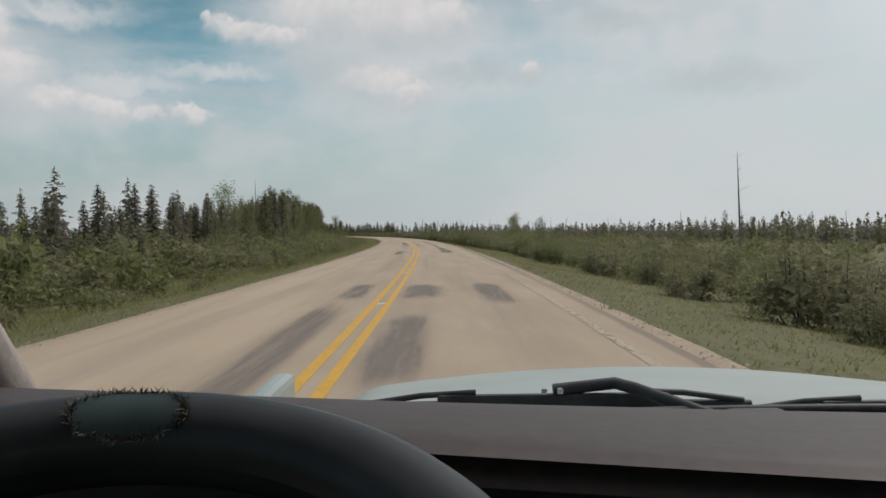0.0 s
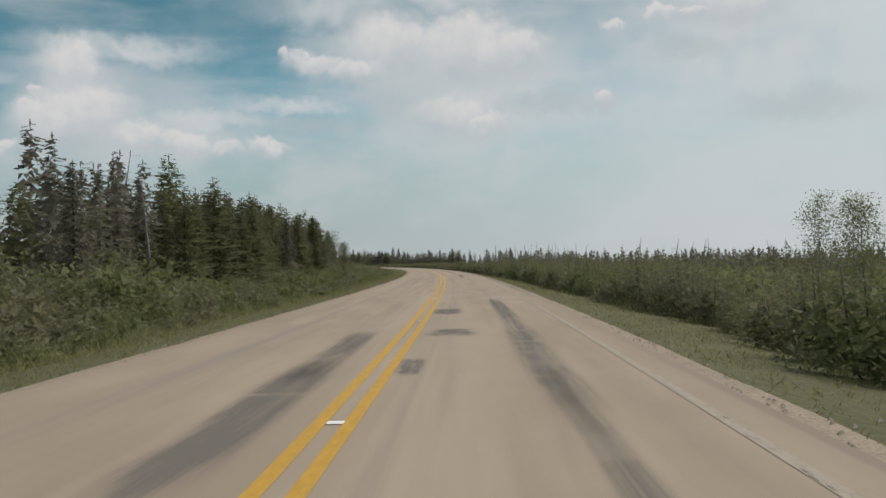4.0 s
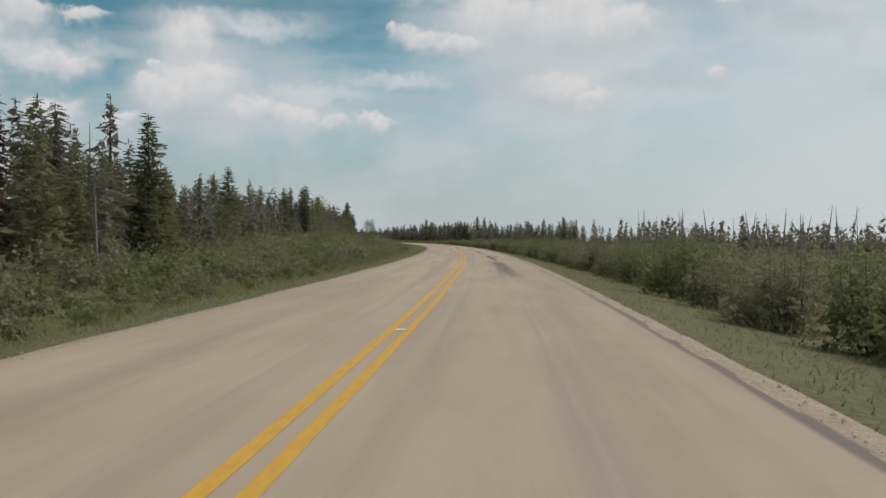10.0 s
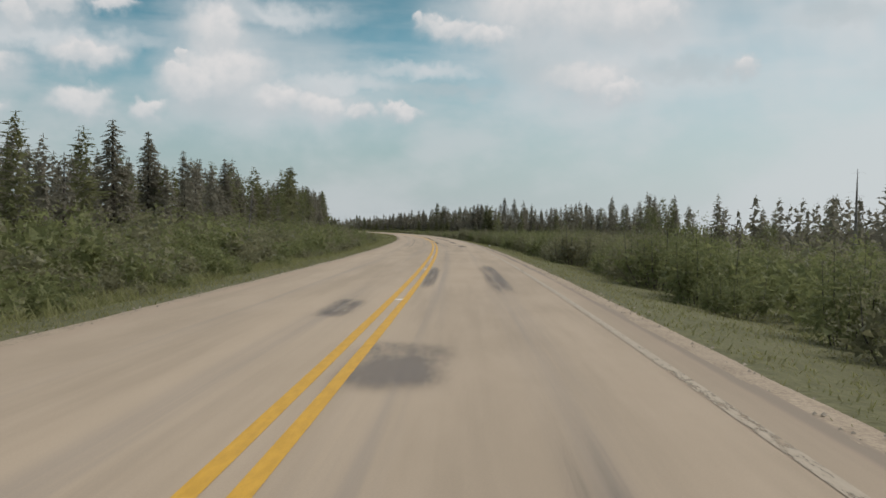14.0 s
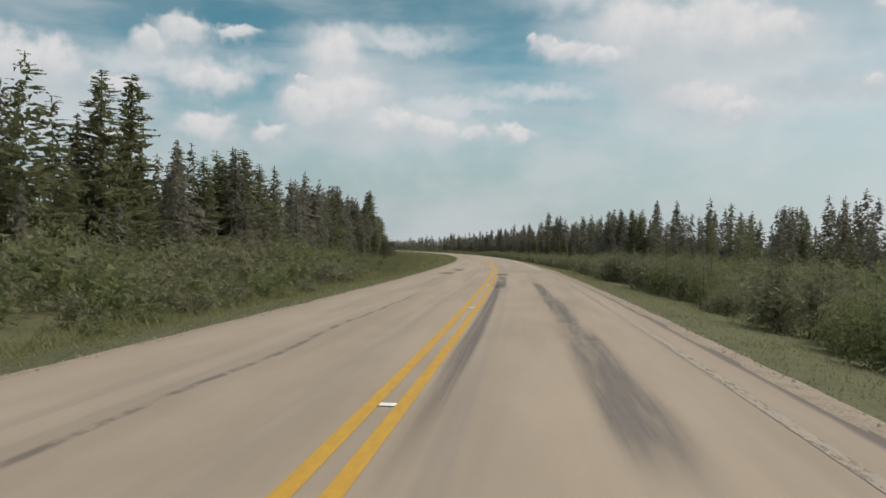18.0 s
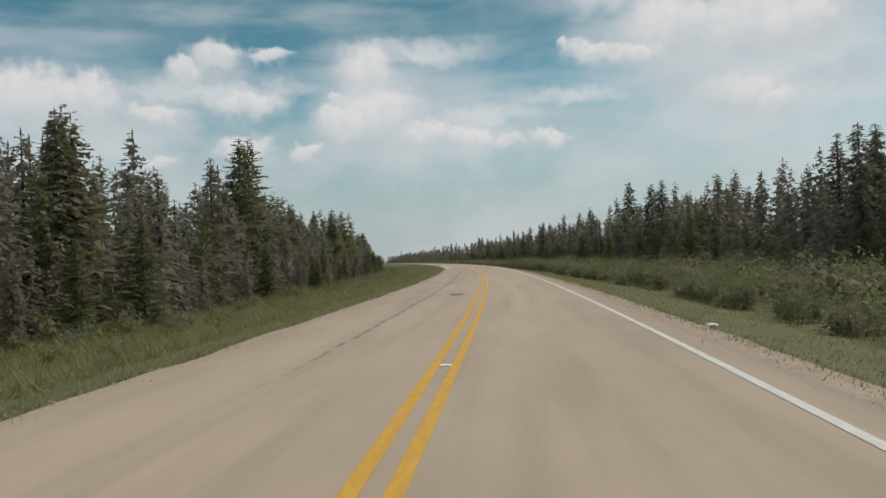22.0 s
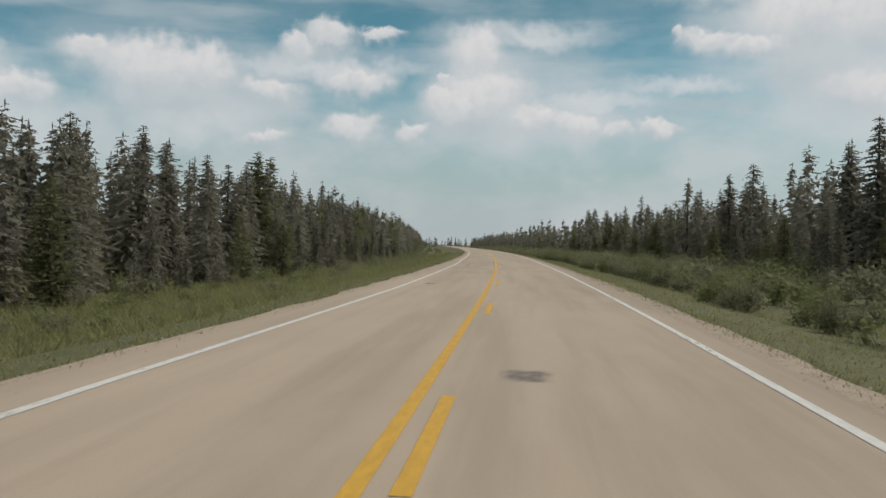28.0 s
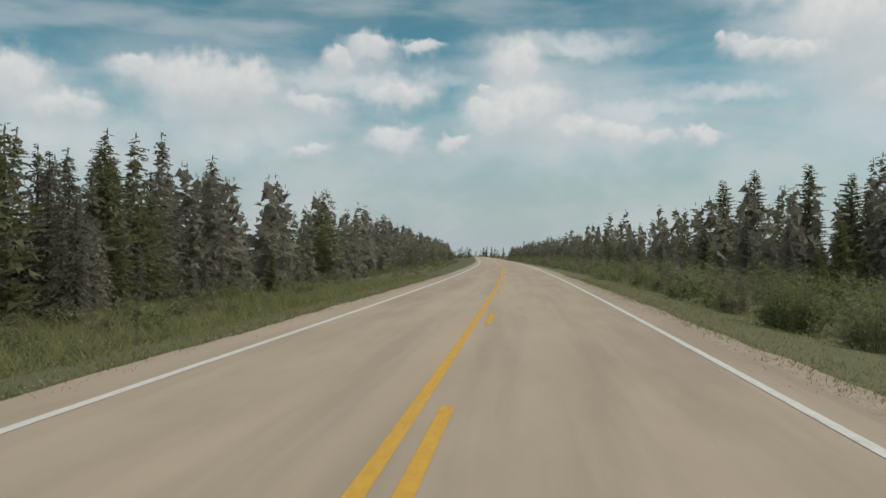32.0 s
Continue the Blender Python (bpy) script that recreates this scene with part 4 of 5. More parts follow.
def deal(rows, shapes, mat):
    return [(sh, rows[k::len(shapes)], mat) for k, sh in enumerate(shapes)]


near, rest = split_near(spruces, 190, 15, 940)
models = [plant_model("black_spruce", c, t, SPRUCE, BARK, "crown", "trunk") for c, t in SP]
for k, (s, lat, h) in enumerate(TALL_SPRUCES):
    h += float(drop(s, lat))
    plant(models[(k * 5) % 6], row_at(s, lat, h / 8 * rng.uniform(1.1, 1.35), h / 8), "tall dark black spruce rising above the wood", "tree", "spruces along the road")
for k, row in enumerate(rows_of(near, 8.0)):
    plant(models[k % 6], row, "dark narrow black spruce at the edge of the wood", "tree", "spruces along the road")
models = [plant_model("black_spruce", c, t, RUSTY, BARK, "crown", "trunk") for c, t in SP[:2]]
for k, (s, lat, h) in enumerate(RUSTY_SPRUCES):
    h += float(drop(s, lat))
    plant(models[k % 2], row_at(s, lat, h / 8, h / 8), "dying spruce with rusty brown needles", "tree", "spruces along the road")
mid = [i for i in rest if i[1] < 930 and i[0] < 45]
dim = [i for i in rest if not (i[1] < 930 and i[0] < 45)]
mid_rows, dim_rows = rows_of(mid, 8.0), rows_of(dim, 8.0)
stuff("spruce_wood", deal(mid_rows, SP_FAR, 0) + [(SP[0][1], mid_rows[::5], 1)], [SPRUCE, BARK],
      "dense dark wood of narrow black spruces", "forest")
stuff("far_spruce_wood", deal(dim_rows, SP_DIM, 0), [SPRUCE], "distant dark belt of black spruces", "forest")

near, rest = split_near(larches, 90, 15, 960)
models = [plant_model("tamarack", c, t, LARCH, BARK, "crown", "trunk") for c, t in LA]
for k, (s, lat, h) in enumerate(TALL_LARCHES):
    h += float(drop(s, lat))
    plant(models[k % 3], row_at(s, lat, h / 8, h / 8), "tall feathery green tamarack rising above the wood", "tree", "tamaracks along the road")
for k, row in enumerate(rows_of(near, 8.0)):
    plant(models[k % 3], row, "feathery light green tamarack among the spruces", "tree", "tamaracks along the road")
stuff("tamarack_wood", deal(rows_of(rest, 8.0), LA_FAR, 0), [LARCH], "feathery green tamaracks deeper in the wood", "forest")

models = [plant_model("willow_bush", c, t, WILLOW, BARK, "foliage", "woody_base") for c, t in WI]
models += [plant_model("alder_bush", c, t, ALDER, BARK, "foliage", "woody_base") for c, t in AL]
near, rest = split_near(bushes, 240, 5, 900)
for k, row in enumerate(rows_of(near, 2.4)):
    m = models[int(rng.integers(0, 7))]
    grey = m[0] == "willow_bush"
    plant(m, row, "leafy grey-green willow bush beside the mown verge" if grey else "bright green alder bush beside the mown verge", "bush", "bushes along the verge")
mid_rows, far_rows = rows_of([i for i in rest if i[0] < 17 and i[1] < 930], 2.4), rows_of([i for i in rest if not (i[0] < 17 and i[1] < 930)], 2.4)
stuff("thicket", deal(mid_rows[::2], SH_MID, 0) + deal(mid_rows[1::2], SH_MID, 1) + deal(far_rows[::2], SH_FAR, 0) + deal(far_rows[1::2], SH_FAR, 1), [WILLOW, ALDER], "dense green thicket of willow and alder", "bushes")

models = [plant_model("aspen_sapling", c, t, ASPEN, PALE_BARK, "foliage", "trunk") for c, t in AS]
for k, (lat, s, side, h) in enumerate(saplings + [(-lat, s, -1, h) for s, lat, h in TALL_ASPENS]):
    plant(models[k % 3], row_at(s, side * lat, h / 4.6, h / 4.6), "slender young aspen with a pale trunk", "tree", "young aspens in the thicket")

dead = [mesh_of("dead_tree", v, f, [DEAD], smooth=True) for v, f in SN]
for k, (s, lat, h) in enumerate(LONE_SNAGS + [(s, side * lat, h) for lat, s, side, h in snags]):
    x, y, z, turn, w, hh = row_at(s, lat, h / 7 * (2.2 if abs(lat) > 40 else 1.2), h / 7)
    ob = new("dead_tree", dead[k % 5])
    ob.matrix_basis = Matrix.Translation((x, y, z)) @ Matrix.Rotation(turn, 4, "Z") @ Matrix.Diagonal((w, w, hh, 1))
    tagged(ob, "bare grey dead tree standing above the thicket", "dead tree", "dead trees")

# a belt of wood that closes the plain
belt = []
while len(belt) < 1100:
    if len(belt) < 700:
        s, lat = rng.uniform(350, 1900), rng.uniform(110, 420) * (1 if rng.uniform() < 0.6 else -1)
        x, y, _ = at(s, lat)
    else:
        a, r = rng.uniform(-0.5, 0.95), rng.uniform(450, 1100)
        x, y = -math.sin(a) * r, math.cos(a) * r + 250
    if np.min((RX - x) ** 2 + (RY - y) ** 2) > 60.0 ** 2:
        h = rng.uniform(5.5, 9)
        belt.append((float(x), float(y), -2.65, rng.uniform(0, 6), h / 8 * 1.4, h / 8))
for _ in range(1300):
    s, side = rng.uniform(-40, 1100), (-1 if rng.uniform() < 0.6 else 1)
    lat = (WOOD_LEFT(s) if side < 0 else WOOD_RIGHT(s)) + 11 + 75 * rng.uniform() ** 1.4
    x, y, _ = at(s, side * lat)
    h = (TALL_LEFT(s) if side < 0 else TALL_RIGHT(s)) * rng.uniform(0.5, 0.72)
    belt.append((float(x), float(y), -1.9, rng.uniform(0, 6), h / 8 * 1.3, h / 8))
for _ in range(170):
    x, y, _ = at(rng.uniform(1560, 1690), rng.uniform(-150, 150))
    h = rng.uniform(7, 11)
    belt.append((float(x), float(y), -1.9, rng.uniform(0, 6), h / 8 * 1.3, h / 8))
stuff("plain_woodland", deal(belt, SP_DIM, 0), [SPRUCE], "low woodland far across the plain", "forest")


# ---------------------------------------------------------------- grass and stones
def tufts(count, s0, s1, l0, l1, side, h0, h1, blades, width):
    """Triangular blades in small tufts, as one array of triangles."""
    s, lat = rng.uniform(s0, s1, count), l0 + (l1 - l0) * rng.uniform(0, 1, count)
    x, y, _ = at(s, side * lat)
    z = lie(s, side * lat)
    foot = np.repeat(np.stack([x, y, z - 0.02], 1), blades, 0)
    n = len(foot)
    foot[:, :2] += rng.normal(0, 0.2, (n, 2))
    h = rng.uniform(h0, h1, n) * np.repeat(rng.uniform(0.6, 1.2, count), blades)
    a = rng.uniform(0, 6.283, n)
    out = np.stack([np.cos(a), np.sin(a), np.zeros(n)], 1)
    wide = np.stack([-np.sin(a), np.cos(a), np.zeros(n)], 1) * (width * rng.uniform(0.6, 1.4, n))[:, None]
    tip = foot + out * (h * rng.uniform(0.5, 1.5, n))[:, None]
    tip[:, 2] += h
    v = np.stack([foot - wide, foot + wide, tip], 1).reshape(-1, 3)
    f = np.arange(n * 3).reshape(-1, 3)
    g = np.cross(v[f[:, 1]] - v[f[:, 0]], v[f[:, 2]] - v[f[:, 0]])
    f[g[:, 2] < 0] = f[g[:, 2] < 0][:, ::-1]
    return v, f


def upright(v):
    return np.tile([0.0, 0.0, 1.0], (len(v), 1))


mown = join([tufts(52000, -15, 930, 4.25, 9.4, side, 0.04, 0.10, 5, 0.013) for side in (-1, 1)] + [tufts(9000, 575, 930, 3.92, 4.4, -1, 0.06, 0.12, 5, 0.011), tufts(6000, 560, 930, 4.1, 4.5, 1, 0.05, 0.13, 5, 0.013)])
tagged(new("verge_grass", mesh_of("verge_grass", mown[0], mown[1], [GRASS], normals=upright(mown[0]))), "short green grass with dry blades on the verge", "grass", kind="stuff")
tall = join([tufts(10000, -15, 560, 6.6, 10.5, -1, 0.12, 0.4, 5, 0.02), tufts(30000, 540, 950, 7.0, 20.0, -1, 0.2, 0.6, 5, 0.024),
             tufts(14000, -15, 950, 8.4, 11.5, 1, 0.08, 0.22, 5, 0.016), tufts(5000, -15, 330, 11.0, 80.0, 1, 0.15, 0.35, 5, 0.03)])
tagged(new("tall_grass", mesh_of("tall_grass", tall[0], tall[1], [TALL], normals=upright(tall[0]))), "tall grass and weeds below the bushes", "grass", kind="stuff")


def pebbles(count, side):
    s = rng.uniform(-5, 900, count)
    lat = rng.normal(4.08, 0.13, count)
    x, y, _ = at(s, side * lat)
    r = rng.uniform(0.012, 0.04, count)
    base = np.array([(1, 0, 0), (-0.4, 0.9, 0), (-0.5, -0.8, 0), (0.1, 0.1, 0.8)])
    v = base[None] * r[:, None, None]
    v[:, :, 0] += x[:, None]
    v[:, :, 1] += y[:, None]
    v[:, :, 2] += -0.01
    f = np.array([(0, 1, 3), (1, 2, 3), (2, 0, 3)])
    return v.reshape(-1, 3), (f[None] + (np.arange(count) * 4)[:, None, None]).reshape(-1, 3)


stones = join([pebbles(5000, 1), pebbles(4000, -1)])
tagged(new("loose_stones", mesh_of("loose_stones", stones[0], stones[1], [STONE])), "loose pale stones scattered on the shoulder", "stones", kind="stuff")

# ---------------------------------------------------------------- repairs on the road
for s0, lat, length, width in ((6, -0.85, 12, 0.55), (19, -0.8, 6, 0.5), (8.5, 0.65, 7, 0.7), (19.3, 0.75, 5.3, 0.8), (18, 2.35, 7, 0.6), (59, -1.1, 11, 0.5), (62, 2.2, 11, 0.75), (72, 2.2, 11, 0.5), (83, 2.2, 36, 0.3),
                               (102, 0.6, 9, 0.6), (101, -0.85, 9.5, 0.6), (93.6, -0.85, 3.8, 0.7), (94, 0.75, 3, 0.8), (113, -0.9, 8, 0.6), (119, -0.9, 8, 0.5), (116, 2.2, 13, 0.5), (128, 2.2, 15, 0.4)):
    tar_patch(s0, lat, length, width)
for s0, lat, length, width in ((133, 0.6, 3, 0.7), (125.5, 0.85, 2, 0.8), (119.5, 0.38, 2, 0.3), (198, 2.05, 16, 0.35), (225, 2.08, 3.5, 0.4), (229, 2.08, 5, 0.45), (233, 2.06, 24, 0.25),
                               (252, 2.05, 20, 0.5), (304, 2.2, 24, 0.7), (329, 2.2, 14, 0.25), (339, 2.15, 12, 0.5), (343.5, 2.7, 4, 0.35), (364, 2.0, 20, 0.35), (385.9, 0.6, 3.4, 0.9), (398, 2.2, 16, 0.5)):
    tar_patch(s0, lat, length, width)
for s0, lat, length, width in ((400, 0.38, 12, 0.3), (392.4, -0.85, 3.7, 0.5), (466, 0.38, 18, 0.3), (519, 0.48, 17, 0.4), (457, 0.75, 1.4, 1.1), (458, 2.0, 2, 0.7), (452, 2.3, 6, 0.5), (470, 2.1, 18, 0.4), (492, 2.15, 11, 0.55), (502, 2.08, 12, 0.4),
                               (513, 2.0, 13, 0.35), (538, -2.7, 3.5, 0.8), (536, 0.5, 5, 0.7), (545.5, -2.3, 5, 0.5), (493, 0.4, 32, 0.25), (551.5, -2.5, 1.8, 0.8), (551.8, -0.6, 0.8, 0.6)):
    tar_patch(s0, lat, length, width)
for s0, lat, length, width in ((629, -1.0, 2.2, 0.5), (755.5, 0.4, 1.6, 0.6), (765.4, 0.85, 0.9, 0.45), (787.6, -2.2, 0.9, 0.3)):
    tar_patch(s0, lat, length, width)

# scraps of litter beside the road
for s, lat in ((612.0, 4.69), (478.0, 6.13)):
    bm = bmesh.new()
    bmesh.ops.create_icosphere(bm, subdivisions=2, radius=0.09)
    for q in bm.verts:
        q.co = Vector((q.co.x * 1.5, q.co.y, q.co.z * 0.6)) * rng.uniform(0.7, 1.15)
    me = bpy.data.meshes.new("litter")
    bm.to_mesh(me)
    bm.free()
    me.materials.append(WHITE_SPOT)
    x, y, _ = at(s, lat)
    ob = new("litter", me)
    ob.matrix_basis = Matrix.Translation((float(x), float(y), max(float(lie(s, lat)), -0.3) + 0.05))
    tagged(ob, "crumpled scrap of white paper on the shoulder", "litter", "litter beside the road")


# ---------------------------------------------------------------- the car, where the drive begins
PAINT = grainy("pale_green_grey_car_paint", (0.25, 0.285, 0.265), (0.31, 0.345, 0.325), 3.0, 0.33, 0.25, 0.5, relief=0.04, distance=0.002)
TRIM = grainy("black_cowl_plastic", (0.018, 0.018, 0.02), (0.045, 0.045, 0.048), 30.0, 0.55, relief=0.2, distance=0.002)
DASH = grainy("brown_grey_dash_vinyl", (0.03, 0.022, 0.021), (0.045, 0.035, 0.032), 60.0, 0.62, spec=0.3, relief=0.25, distance=0.001)
DARK_DASH = grainy("black_dash_face", (0.008, 0.007, 0.008), (0.018, 0.016, 0.017), 40.0, 0.6, relief=0.2, distance=0.001)
RIM = grainy("worn_black_wheel_rubber", (0.007, 0.007, 0.008), (0.017, 0.018, 0.019), 24.0, 0.42, relief=0.2, distance=0.001)
PATCH = grainy("smooth_dark_teal_foam", (0.014, 0.024, 0.024), (0.022, 0.036, 0.036), 30.0, 0.6, relief=0.2, distance=0.001)
FRAY = grainy("frayed_tan_thread", (0.05, 0.045, 0.038), (0.14, 0.125, 0.10), 60.0, 0.9)
CHROME = grainy("scratched_steel", (0.5, 0.5, 0.5), (0.65, 0.65, 0.64), 30.0, 0.25, 1.0)
TYRE = grainy("tyre_rubber", (0.02, 0.02, 0.02), (0.04, 0.04, 0.04), 20.0, 0.9)
LINING = grainy("grey_beige_pillar_lining", (0.20, 0.17, 0.15), (0.27, 0.235, 0.21), 40.0, 0.85)

car_pose = pose(1.25, 0.0, 0.0, 0, 0, 0.5)
car = new("car")
car.matrix_basis = car_pose
tagged(car, "pale green-grey car with black wipers and a worn steering wheel", "car")


def surface_grid(fn, us, vs, mat, name, thick=0.0):
    """A sheet from a function of two numbers; thick adds a second skin below and closes the rim."""
    p = np.array([[fn(u, v) for v in vs] for u in us], float)
    nu, nv = len(us), len(vs)
    i = (np.arange(nu - 1)[:, None] * nv + np.arange(nv - 1)[None, :]).ravel()
    f = np.stack([i, i + nv, i + nv + 1, i + 1], 1)
    v = p.reshape(-1, 3)
    if thick:
        n = len(v)
        low = v - [0, 0, thick]
        rim = [k * nv for k in range(nu)] + [(nu - 1) * nv + k for k in range(1, nv)] + [k * nv + nv - 1 for k in range(nu - 2, -1, -1)] + list(range(nv - 2, 0, -1))
        side = [(rim[k], rim[(k + 1) % len(rim)], rim[(k + 1) % len(rim)] + n, rim[k] + n) for k in range(len(rim))]
        f = np.concatenate([f, f[:, ::-1] + n, np.array(side)])
        v = np.concatenate([v, low])
    return mesh_of(name, v, f, [mat], smooth=True)


def block(name, lo, hi, mat, bevel=0.01, skew=None):
    """A box with rounded edges."""
    bm = bmesh.new()
    bmesh.ops.create_cube(bm, size=1.0)
    for v in bm.verts:
        v.co = Vector([lo[k] + (hi[k] - lo[k]) * (v.co[k] + 0.5) for k in range(3)])
        if skew:
            v.co = Vector(skew(v.co))
    bmesh.ops.bevel(bm, geom=list(bm.edges), offset=bevel, segments=2, affect="EDGES", profile=0.6)
    me = bpy.data.meshes.new(name)
    bm.to_mesh(me)
    bm.free()
    me.materials.append(mat)
    return me


def rod(name, points, radius, mat, sides=8):
    """A round bar through points."""
    cu = bpy.data.curves.new(name, "CURVE")
    cu.dimensions, cu.bevel_depth, cu.bevel_resolution, cu.use_fill_caps = "3D", radius, 2, True
    sp = cu.splines.new("POLY")
    sp.points.add(len(points) - 1)
    for q, pt in zip(sp.points, points):
        q.co = (*pt, 1)
    ob = bpy.data.objects.new(name, cu)
    scene.collection.objects.link(ob)
    bpy.context.view_layer.update()
    me = bpy.data.meshes.new_from_object(ob.evaluated_get(bpy.context.evaluated_depsgraph_get()))
    bpy.data.objects.remove(ob)
    bpy.data.curves.remove(cu)
    me.materials.clear()
    me.materials.append(mat)
    return me


def hood_height(x, y):
    back = (y - 1.12) / 1.1
    z = 1.158 - 0.095 * (y - 1.12) - 0.085 * ((x - 0.42) / 0.85) ** 2 * (0.35 + 0.65 * back)
    z -= 0.022 * min(1.0, max(0.0, (-0.13 - 0.04 * back - x) / 0.05))
    return z - 1.6 * max(0.0, y - 2.2) ** 2


part("hood", surface_grid(lambda x, y: (x, y, hood_height(x, y)), np.linspace(-0.42, 1.26, 57), np.linspace(1.12, 2.62, 40), PAINT, "hood", 0.02), car, "pale grey-green hood with a raised crease")
part("hood_seal", rod("hood_seal", [(x, 1.115, hood_height(x, 1.12) + 0.004) for x in np.linspace(-0.4, 1.25, 20)], 0.006, TRIM), car)
part("cowl", surface_grid(lambda x, y: (x, y, 1.148 - 0.5 * (1.11 - y) * 0.2 - 0.02 * ((x - 0.42) / 0.85) ** 2), np.linspace(-0.40, 1.24, 30), np.linspace(0.98, 1.108, 5), TRIM, "cowl", 0.03), car, "black plastic cowl")
slat = block("vent_slat", (-0.012, -0.03, -0.003), (0.012, 0.03, 0.003), TRIM, 0.002)
for k in range(30):
    ob = part("vent_slat", slat, car)
    ob.matrix_basis = pose(0.12 + k * 0.034, 1.055, 1.152 - 0.02 * ((0.12 + k * 0.034 - 0.42) / 0.85) ** 2, 0, 18, -25)
part("screen_sill", rod("screen_sill", [(x, 0.985, 1.160 - 0.02 * ((x - 0.42) / 0.85) ** 2) for x in np.linspace(-0.4, 1.24, 16)], 0.007, CHROME), car, "bright metal strip under the windscreen")


def wiper(x0, x1, y, z, pivot):
    """A wiper at rest: blade, bridge with two holes shown as bright studs, arm and knuckle."""
    arm = part("wiper", rod("wiper_arm", [(pivot, 1.06, z - 0.012), (pivot - 0.12, y - 0.03, z + 0.022), ((x0 + x1) / 2 + 0.08, y, z + 0.024), ((x0 + x1) / 2, y, z + 0.016)], 0.008, TRIM), car, "black wiper arm")
    part("blade", rod("blade", [(x0, y + 0.012, z - 0.006), ((x0 + x1) / 2, y + 0.006, z - 0.001), (x1, y + 0.012, z - 0.008)], 0.006, TRIM), arm)
    part("bridge", block("bridge", ((x0 + x1) / 2 - 0.15, y - 0.006, z + 0.004), ((x0 + x1) / 2 + 0.15, y + 0.006, z + 0.026), TRIM, 0.004,
                         lambda c: (c[0], c[1], c[2] - 0.25 * abs(c[0] - (x0 + x1) / 2) ** 1.5)), arm)
    # added steel studs imitate the light seen through the bridge's two holes
    for dx in (-0.012, 0.008):
        part("rivet", block("rivet", ((x0 + x1) / 2 + dx - 0.004, y - 0.011, z + 0.012), ((x0 + x1) / 2 + dx + 0.004, y - 0.005, z + 0.020), CHROME, 0.002), arm, "bright stud standing for a hole in the wiper bridge")
    for s in (-1, 1):
        part("claw", rod("claw", [((x0 + x1) / 2 + s * 0.10, y, z + 0.014), ((x0 + x1) / 2 + s * 0.17, y + 0.004, z + 0.010), ((x0 + x1) / 2 + s * 0.25, y + 0.01, z - 0.002)], 0.004, TRIM), arm)
    part("knuckle", block("knuckle", (pivot - 0.035, 1.03, z - 0.02), (pivot + 0.035, 1.09, z + 0.012), TRIM, 0.008), arm)


wiper(-0.12, 0.40, 1.20, 1.158, 0.36)
wiper(0.30, 0.95, 1.17, 1.150, 0.88)


def dash_rear(x):
    return 1.249 - 0.073 * max(-0.4, min(0.9, x + 0.06))


part("dash_top", surface_grid(lambda x, q: (x, 0.60 + 0.36 * q, dash_rear(x) * (1 - q) + (1.205 - 0.03 * (x + 0.13)) * q + 0.012 * math.sin(q * math.pi) - 0.007 * (q < 0.02) - 0.002 * (q < 0.05)),
                              np.linspace(-0.42, 1.24, 40), np.array([0, 0.03, 0.08, 0.2, 0.4, 0.6, 0.8, 1.0]), DASH, "dash_top", 0.02), car, "brown-grey dashboard top with a shiny worn edge")
part("dash_face", surface_grid(lambda x, q: (x, 0.615 + 0.05 * q, dash_rear(x) - 0.012 - 0.5 * q), np.linspace(-0.41, 1.23, 20), np.linspace(0, 1, 8), DARK_DASH, "dash_face"), car, "black face of the dashboard")
part("vent_knob", block("vent_knob", (0.235, 0.555, 1.165), (0.275, 0.575, 1.198), TRIM, 0.008), car)

# steering wheel, worn through at the top
tilt, ring_r, tube_r = radians(18), 0.19, 0.025
hub = Vector((-0.16, 0.5 - ring_r * math.cos(tilt), 1.271 - ring_r * math.sin(tilt)))


def on_wheel(a, b, extra=0.0):
    """Place on the rim: a round the wheel from its top, b round the tube."""
    r = ring_r + (tube_r + extra) * math.cos(b)
    x, y, z = r * math.sin(a), r * math.cos(a), (tube_r + extra) * math.sin(b)
    return (hub.x + x, hub.y + y * math.cos(tilt) - z * math.sin(tilt), hub.z + y * math.sin(tilt) + z * math.cos(tilt))


wheel = part("steering_wheel", surface_grid(lambda a, b: on_wheel(a, b), np.linspace(-math.pi, math.pi, 97), np.linspace(-math.pi, math.pi, 21), RIM, "steering_wheel"), car, "worn black steering wheel")
part("bare_patch", surface_grid(lambda a, b: on_wheel(a, b, 0.0008), np.linspace(-0.185, 0.125, 16), np.linspace(1.5, 2.55, 10), PATCH, "bare_patch"), wheel, "oval dark teal patch where the cover has worn through")
fv, ff = [], []
for k in range(420):
    q = k / 420 * 2 * math.pi
    a0, b0 = -0.03 + 0.165 * math.cos(q) * random.uniform(0.94, 1.08), 2.02 + 0.62 * math.sin(q) * random.uniform(0.94, 1.06)
    root, side_pt = on_wheel(a0, b0, 0.0), on_wheel(a0 + 0.006, b0 + random.uniform(-0.05, 0.05), 0.0)
    tip = on_wheel(a0 + random.uniform(-0.025, 0.025), b0 + random.uniform(-0.15, 0.15), random.uniform(0.001, 0.0045))
    fv += [root, side_pt, tip]
    ff.append((3 * k, 3 * k + 1, 3 * k + 2))
part("frayed_edge", mesh_of("frayed_edge", fv, ff, [FRAY]), wheel, "frayed torn edge of the wheel cover")
for a in (2.2, -2.2, math.pi):
    part("spoke", rod("spoke", [on_wheel(a, 0), tuple(hub - Vector((0, -0.02, 0.05)))], 0.014, RIM), wheel)
part("horn_pad", block("horn_pad", (hub.x - 0.06, hub.y - 0.05, hub.z - 0.07), (hub.x + 0.06, hub.y + 0.05, hub.z - 0.035), RIM, 0.012), wheel)

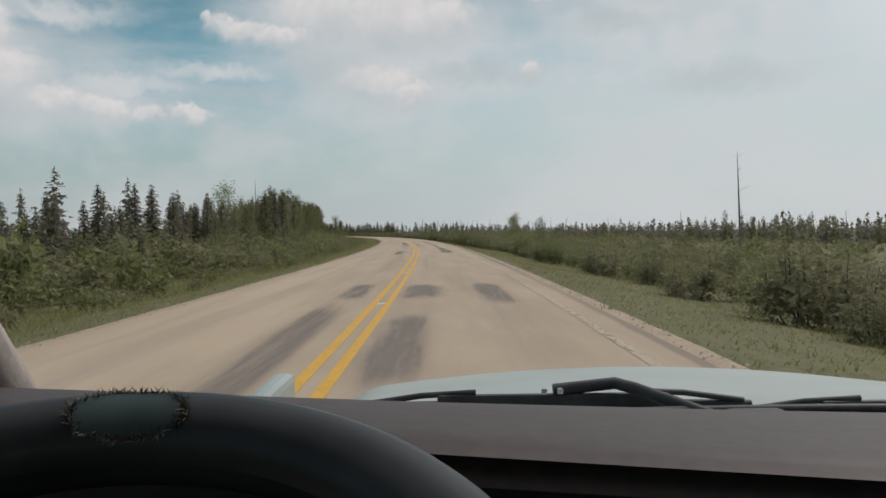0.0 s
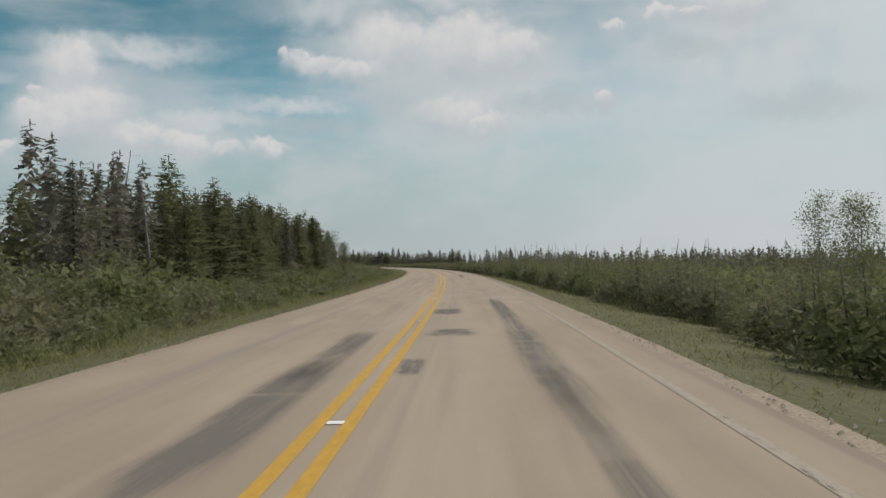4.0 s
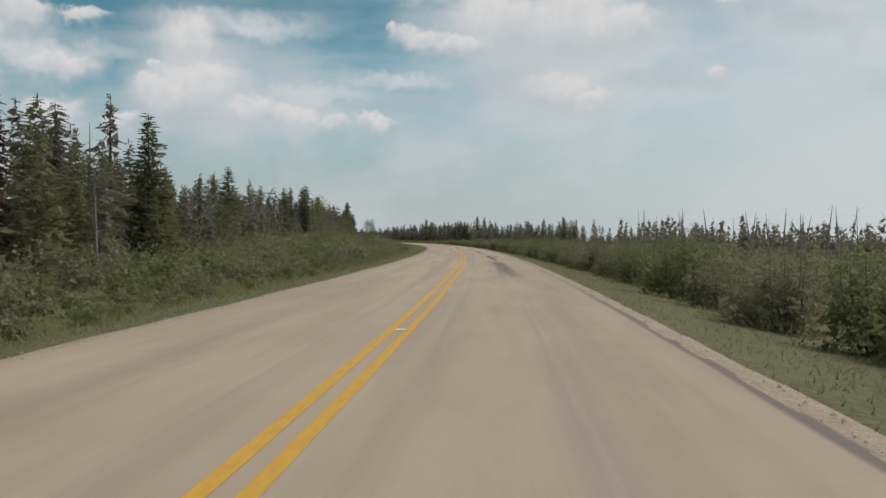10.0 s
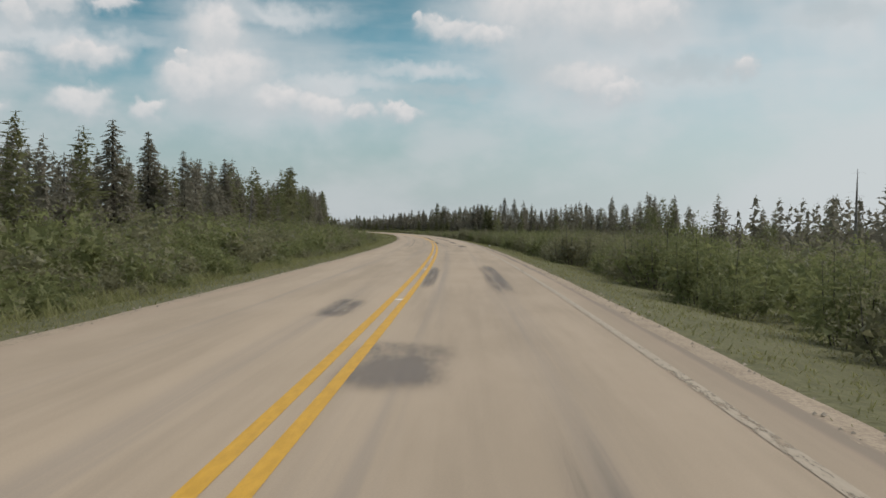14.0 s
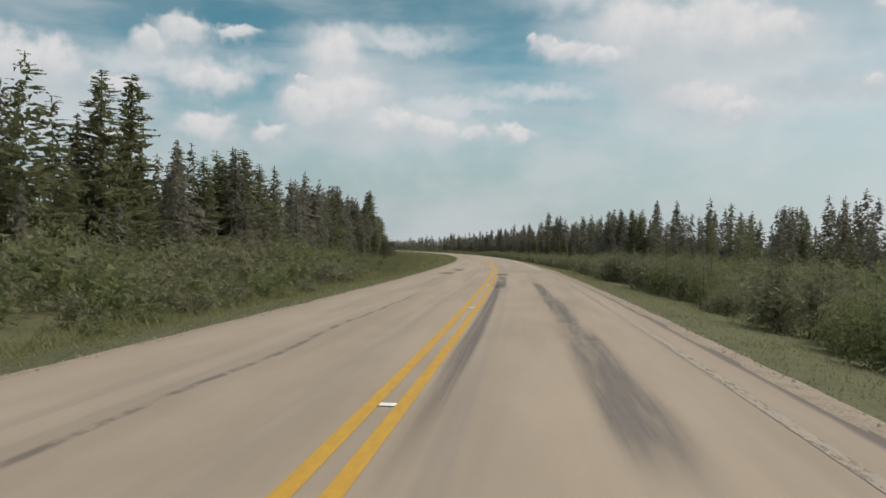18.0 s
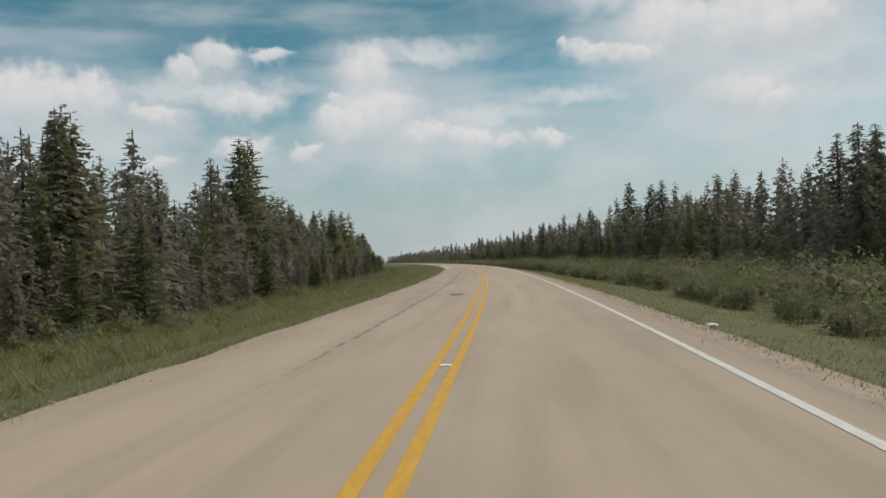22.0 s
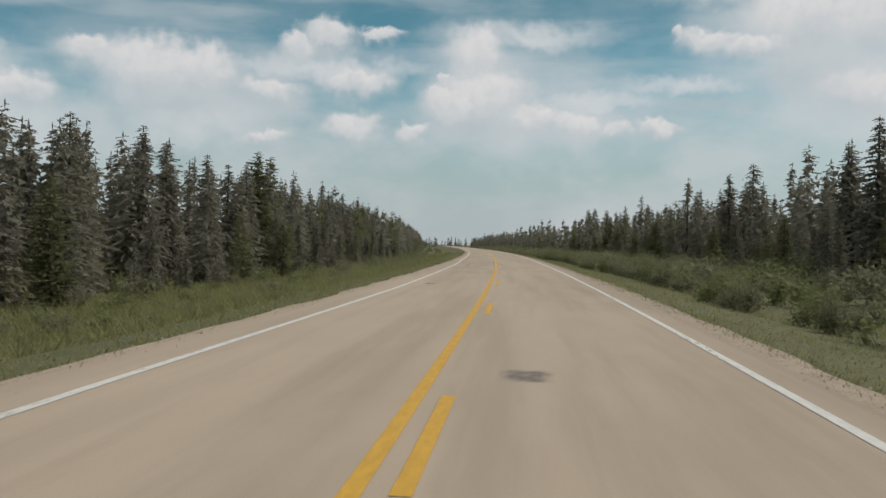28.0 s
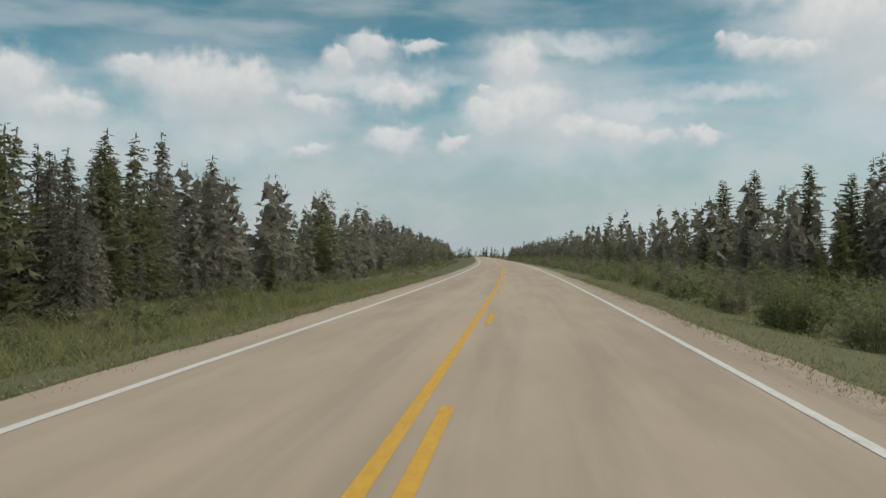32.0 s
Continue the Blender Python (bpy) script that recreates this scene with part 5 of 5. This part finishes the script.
# the shell round the driver: pillars, roof, sides and back, so that the inside is as dark as it is
for side_x in (-0.44, 1.28):
    lean = 0.06 if side_x < 0 else -0.06
    p = part("windscreen_pillar", rod("windscreen_pillar", [(side_x, 1.02, 1.13), (side_x + lean * 0.5, 0.72, 1.36), (side_x + lean, 0.38, 1.60)], 0.032, LINING), car, "grey-beige windscreen pillar")
    part("seal", rod("seal", [(side_x - lean * 0.4, 1.06, 1.13), (side_x + lean * 0.1, 0.75, 1.37), (side_x + lean * 0.6, 0.41, 1.61)], 0.012, TRIM), p, "dark rubber windscreen seal")
    part("side_panel", block("side_panel", (side_x - 0.03, -1.7, 0.32), (side_x + 0.03, 1.2, 1.12), PAINT, 0.02), car)
    part("fender", block("fender", (side_x - 0.03, 1.18, 0.45), (side_x + 0.03, 2.55, 1.0), PAINT, 0.02), car)
    part("rear_pillar", rod("rear_pillar", [(side_x, -1.6, 1.1), (side_x + lean, -1.45, 1.60)], 0.05, PAINT), car)
part("roof", surface_grid(lambda x, y: (x, y, 1.63 - 0.03 * ((x - 0.42) / 0.85) ** 2 - 0.02 * ((y + 0.5) / 0.9) ** 2), np.linspace(-0.40, 1.24, 14), np.linspace(-1.5, 0.38, 14), PAINT, "roof", 0.03), car)
part("tailgate", block("tailgate", (-0.44, -1.75, 0.35), (1.28, -1.66, 1.12), PAINT, 0.02), car)
part("cabin_floor", block("cabin_floor", (-0.42, -1.7, 0.33), (1.26, 1.1, 0.38), TRIM, 0.01), car)
part("firewall", block("firewall", (-0.42, 1.06, 0.34), (1.26, 1.10, 1.10), TRIM, 0.005), car)
part("grille", block("grille", (-0.35, 2.50, 0.45), (1.19, 2.58, 0.86), TRIM, 0.02), car)
part("bumper", block("bumper", (-0.45, 2.52, 0.36), (1.29, 2.66, 0.55), PAINT, 0.03), car)
mirror = part("rear_view_mirror", block("rear_view_mirror", (0.19, 0.52, 1.515), (0.43, 0.56, 1.585), TRIM, 0.018), car, "black rear-view mirror")
part("mirror_stem", rod("mirror_stem", [(0.31, 0.55, 1.57), (0.31, 0.50, 1.615)], 0.008, TRIM), mirror)


def ring(name, r0, r1, width, mat):
    prof = [(r0, -width / 2), (r1 - 0.02, -width / 2), (r1, -width * 0.35), (r1, width * 0.35), (r1 - 0.02, width / 2), (r0, width / 2)]
    return surface_grid(lambda a, k: (prof[int(k) % 6][1], prof[int(k) % 6][0] * math.cos(a), prof[int(k) % 6][0] * math.sin(a)), np.linspace(0, 2 * math.pi, 33), range(7), mat, name)


tyre_mesh, rim_mesh = ring("tyre", 0.19, 0.32, 0.2, TYRE), ring("rim", 0.03, 0.195, 0.15, CHROME)
for wx in (-0.40, 1.24):
    for wy in (1.85, -1.1):
        tyre = part("tyre", tyre_mesh, car)
        tyre.matrix_basis = pose(wx, wy, 0.325)
        part("rim", rim_mesh, tyre)
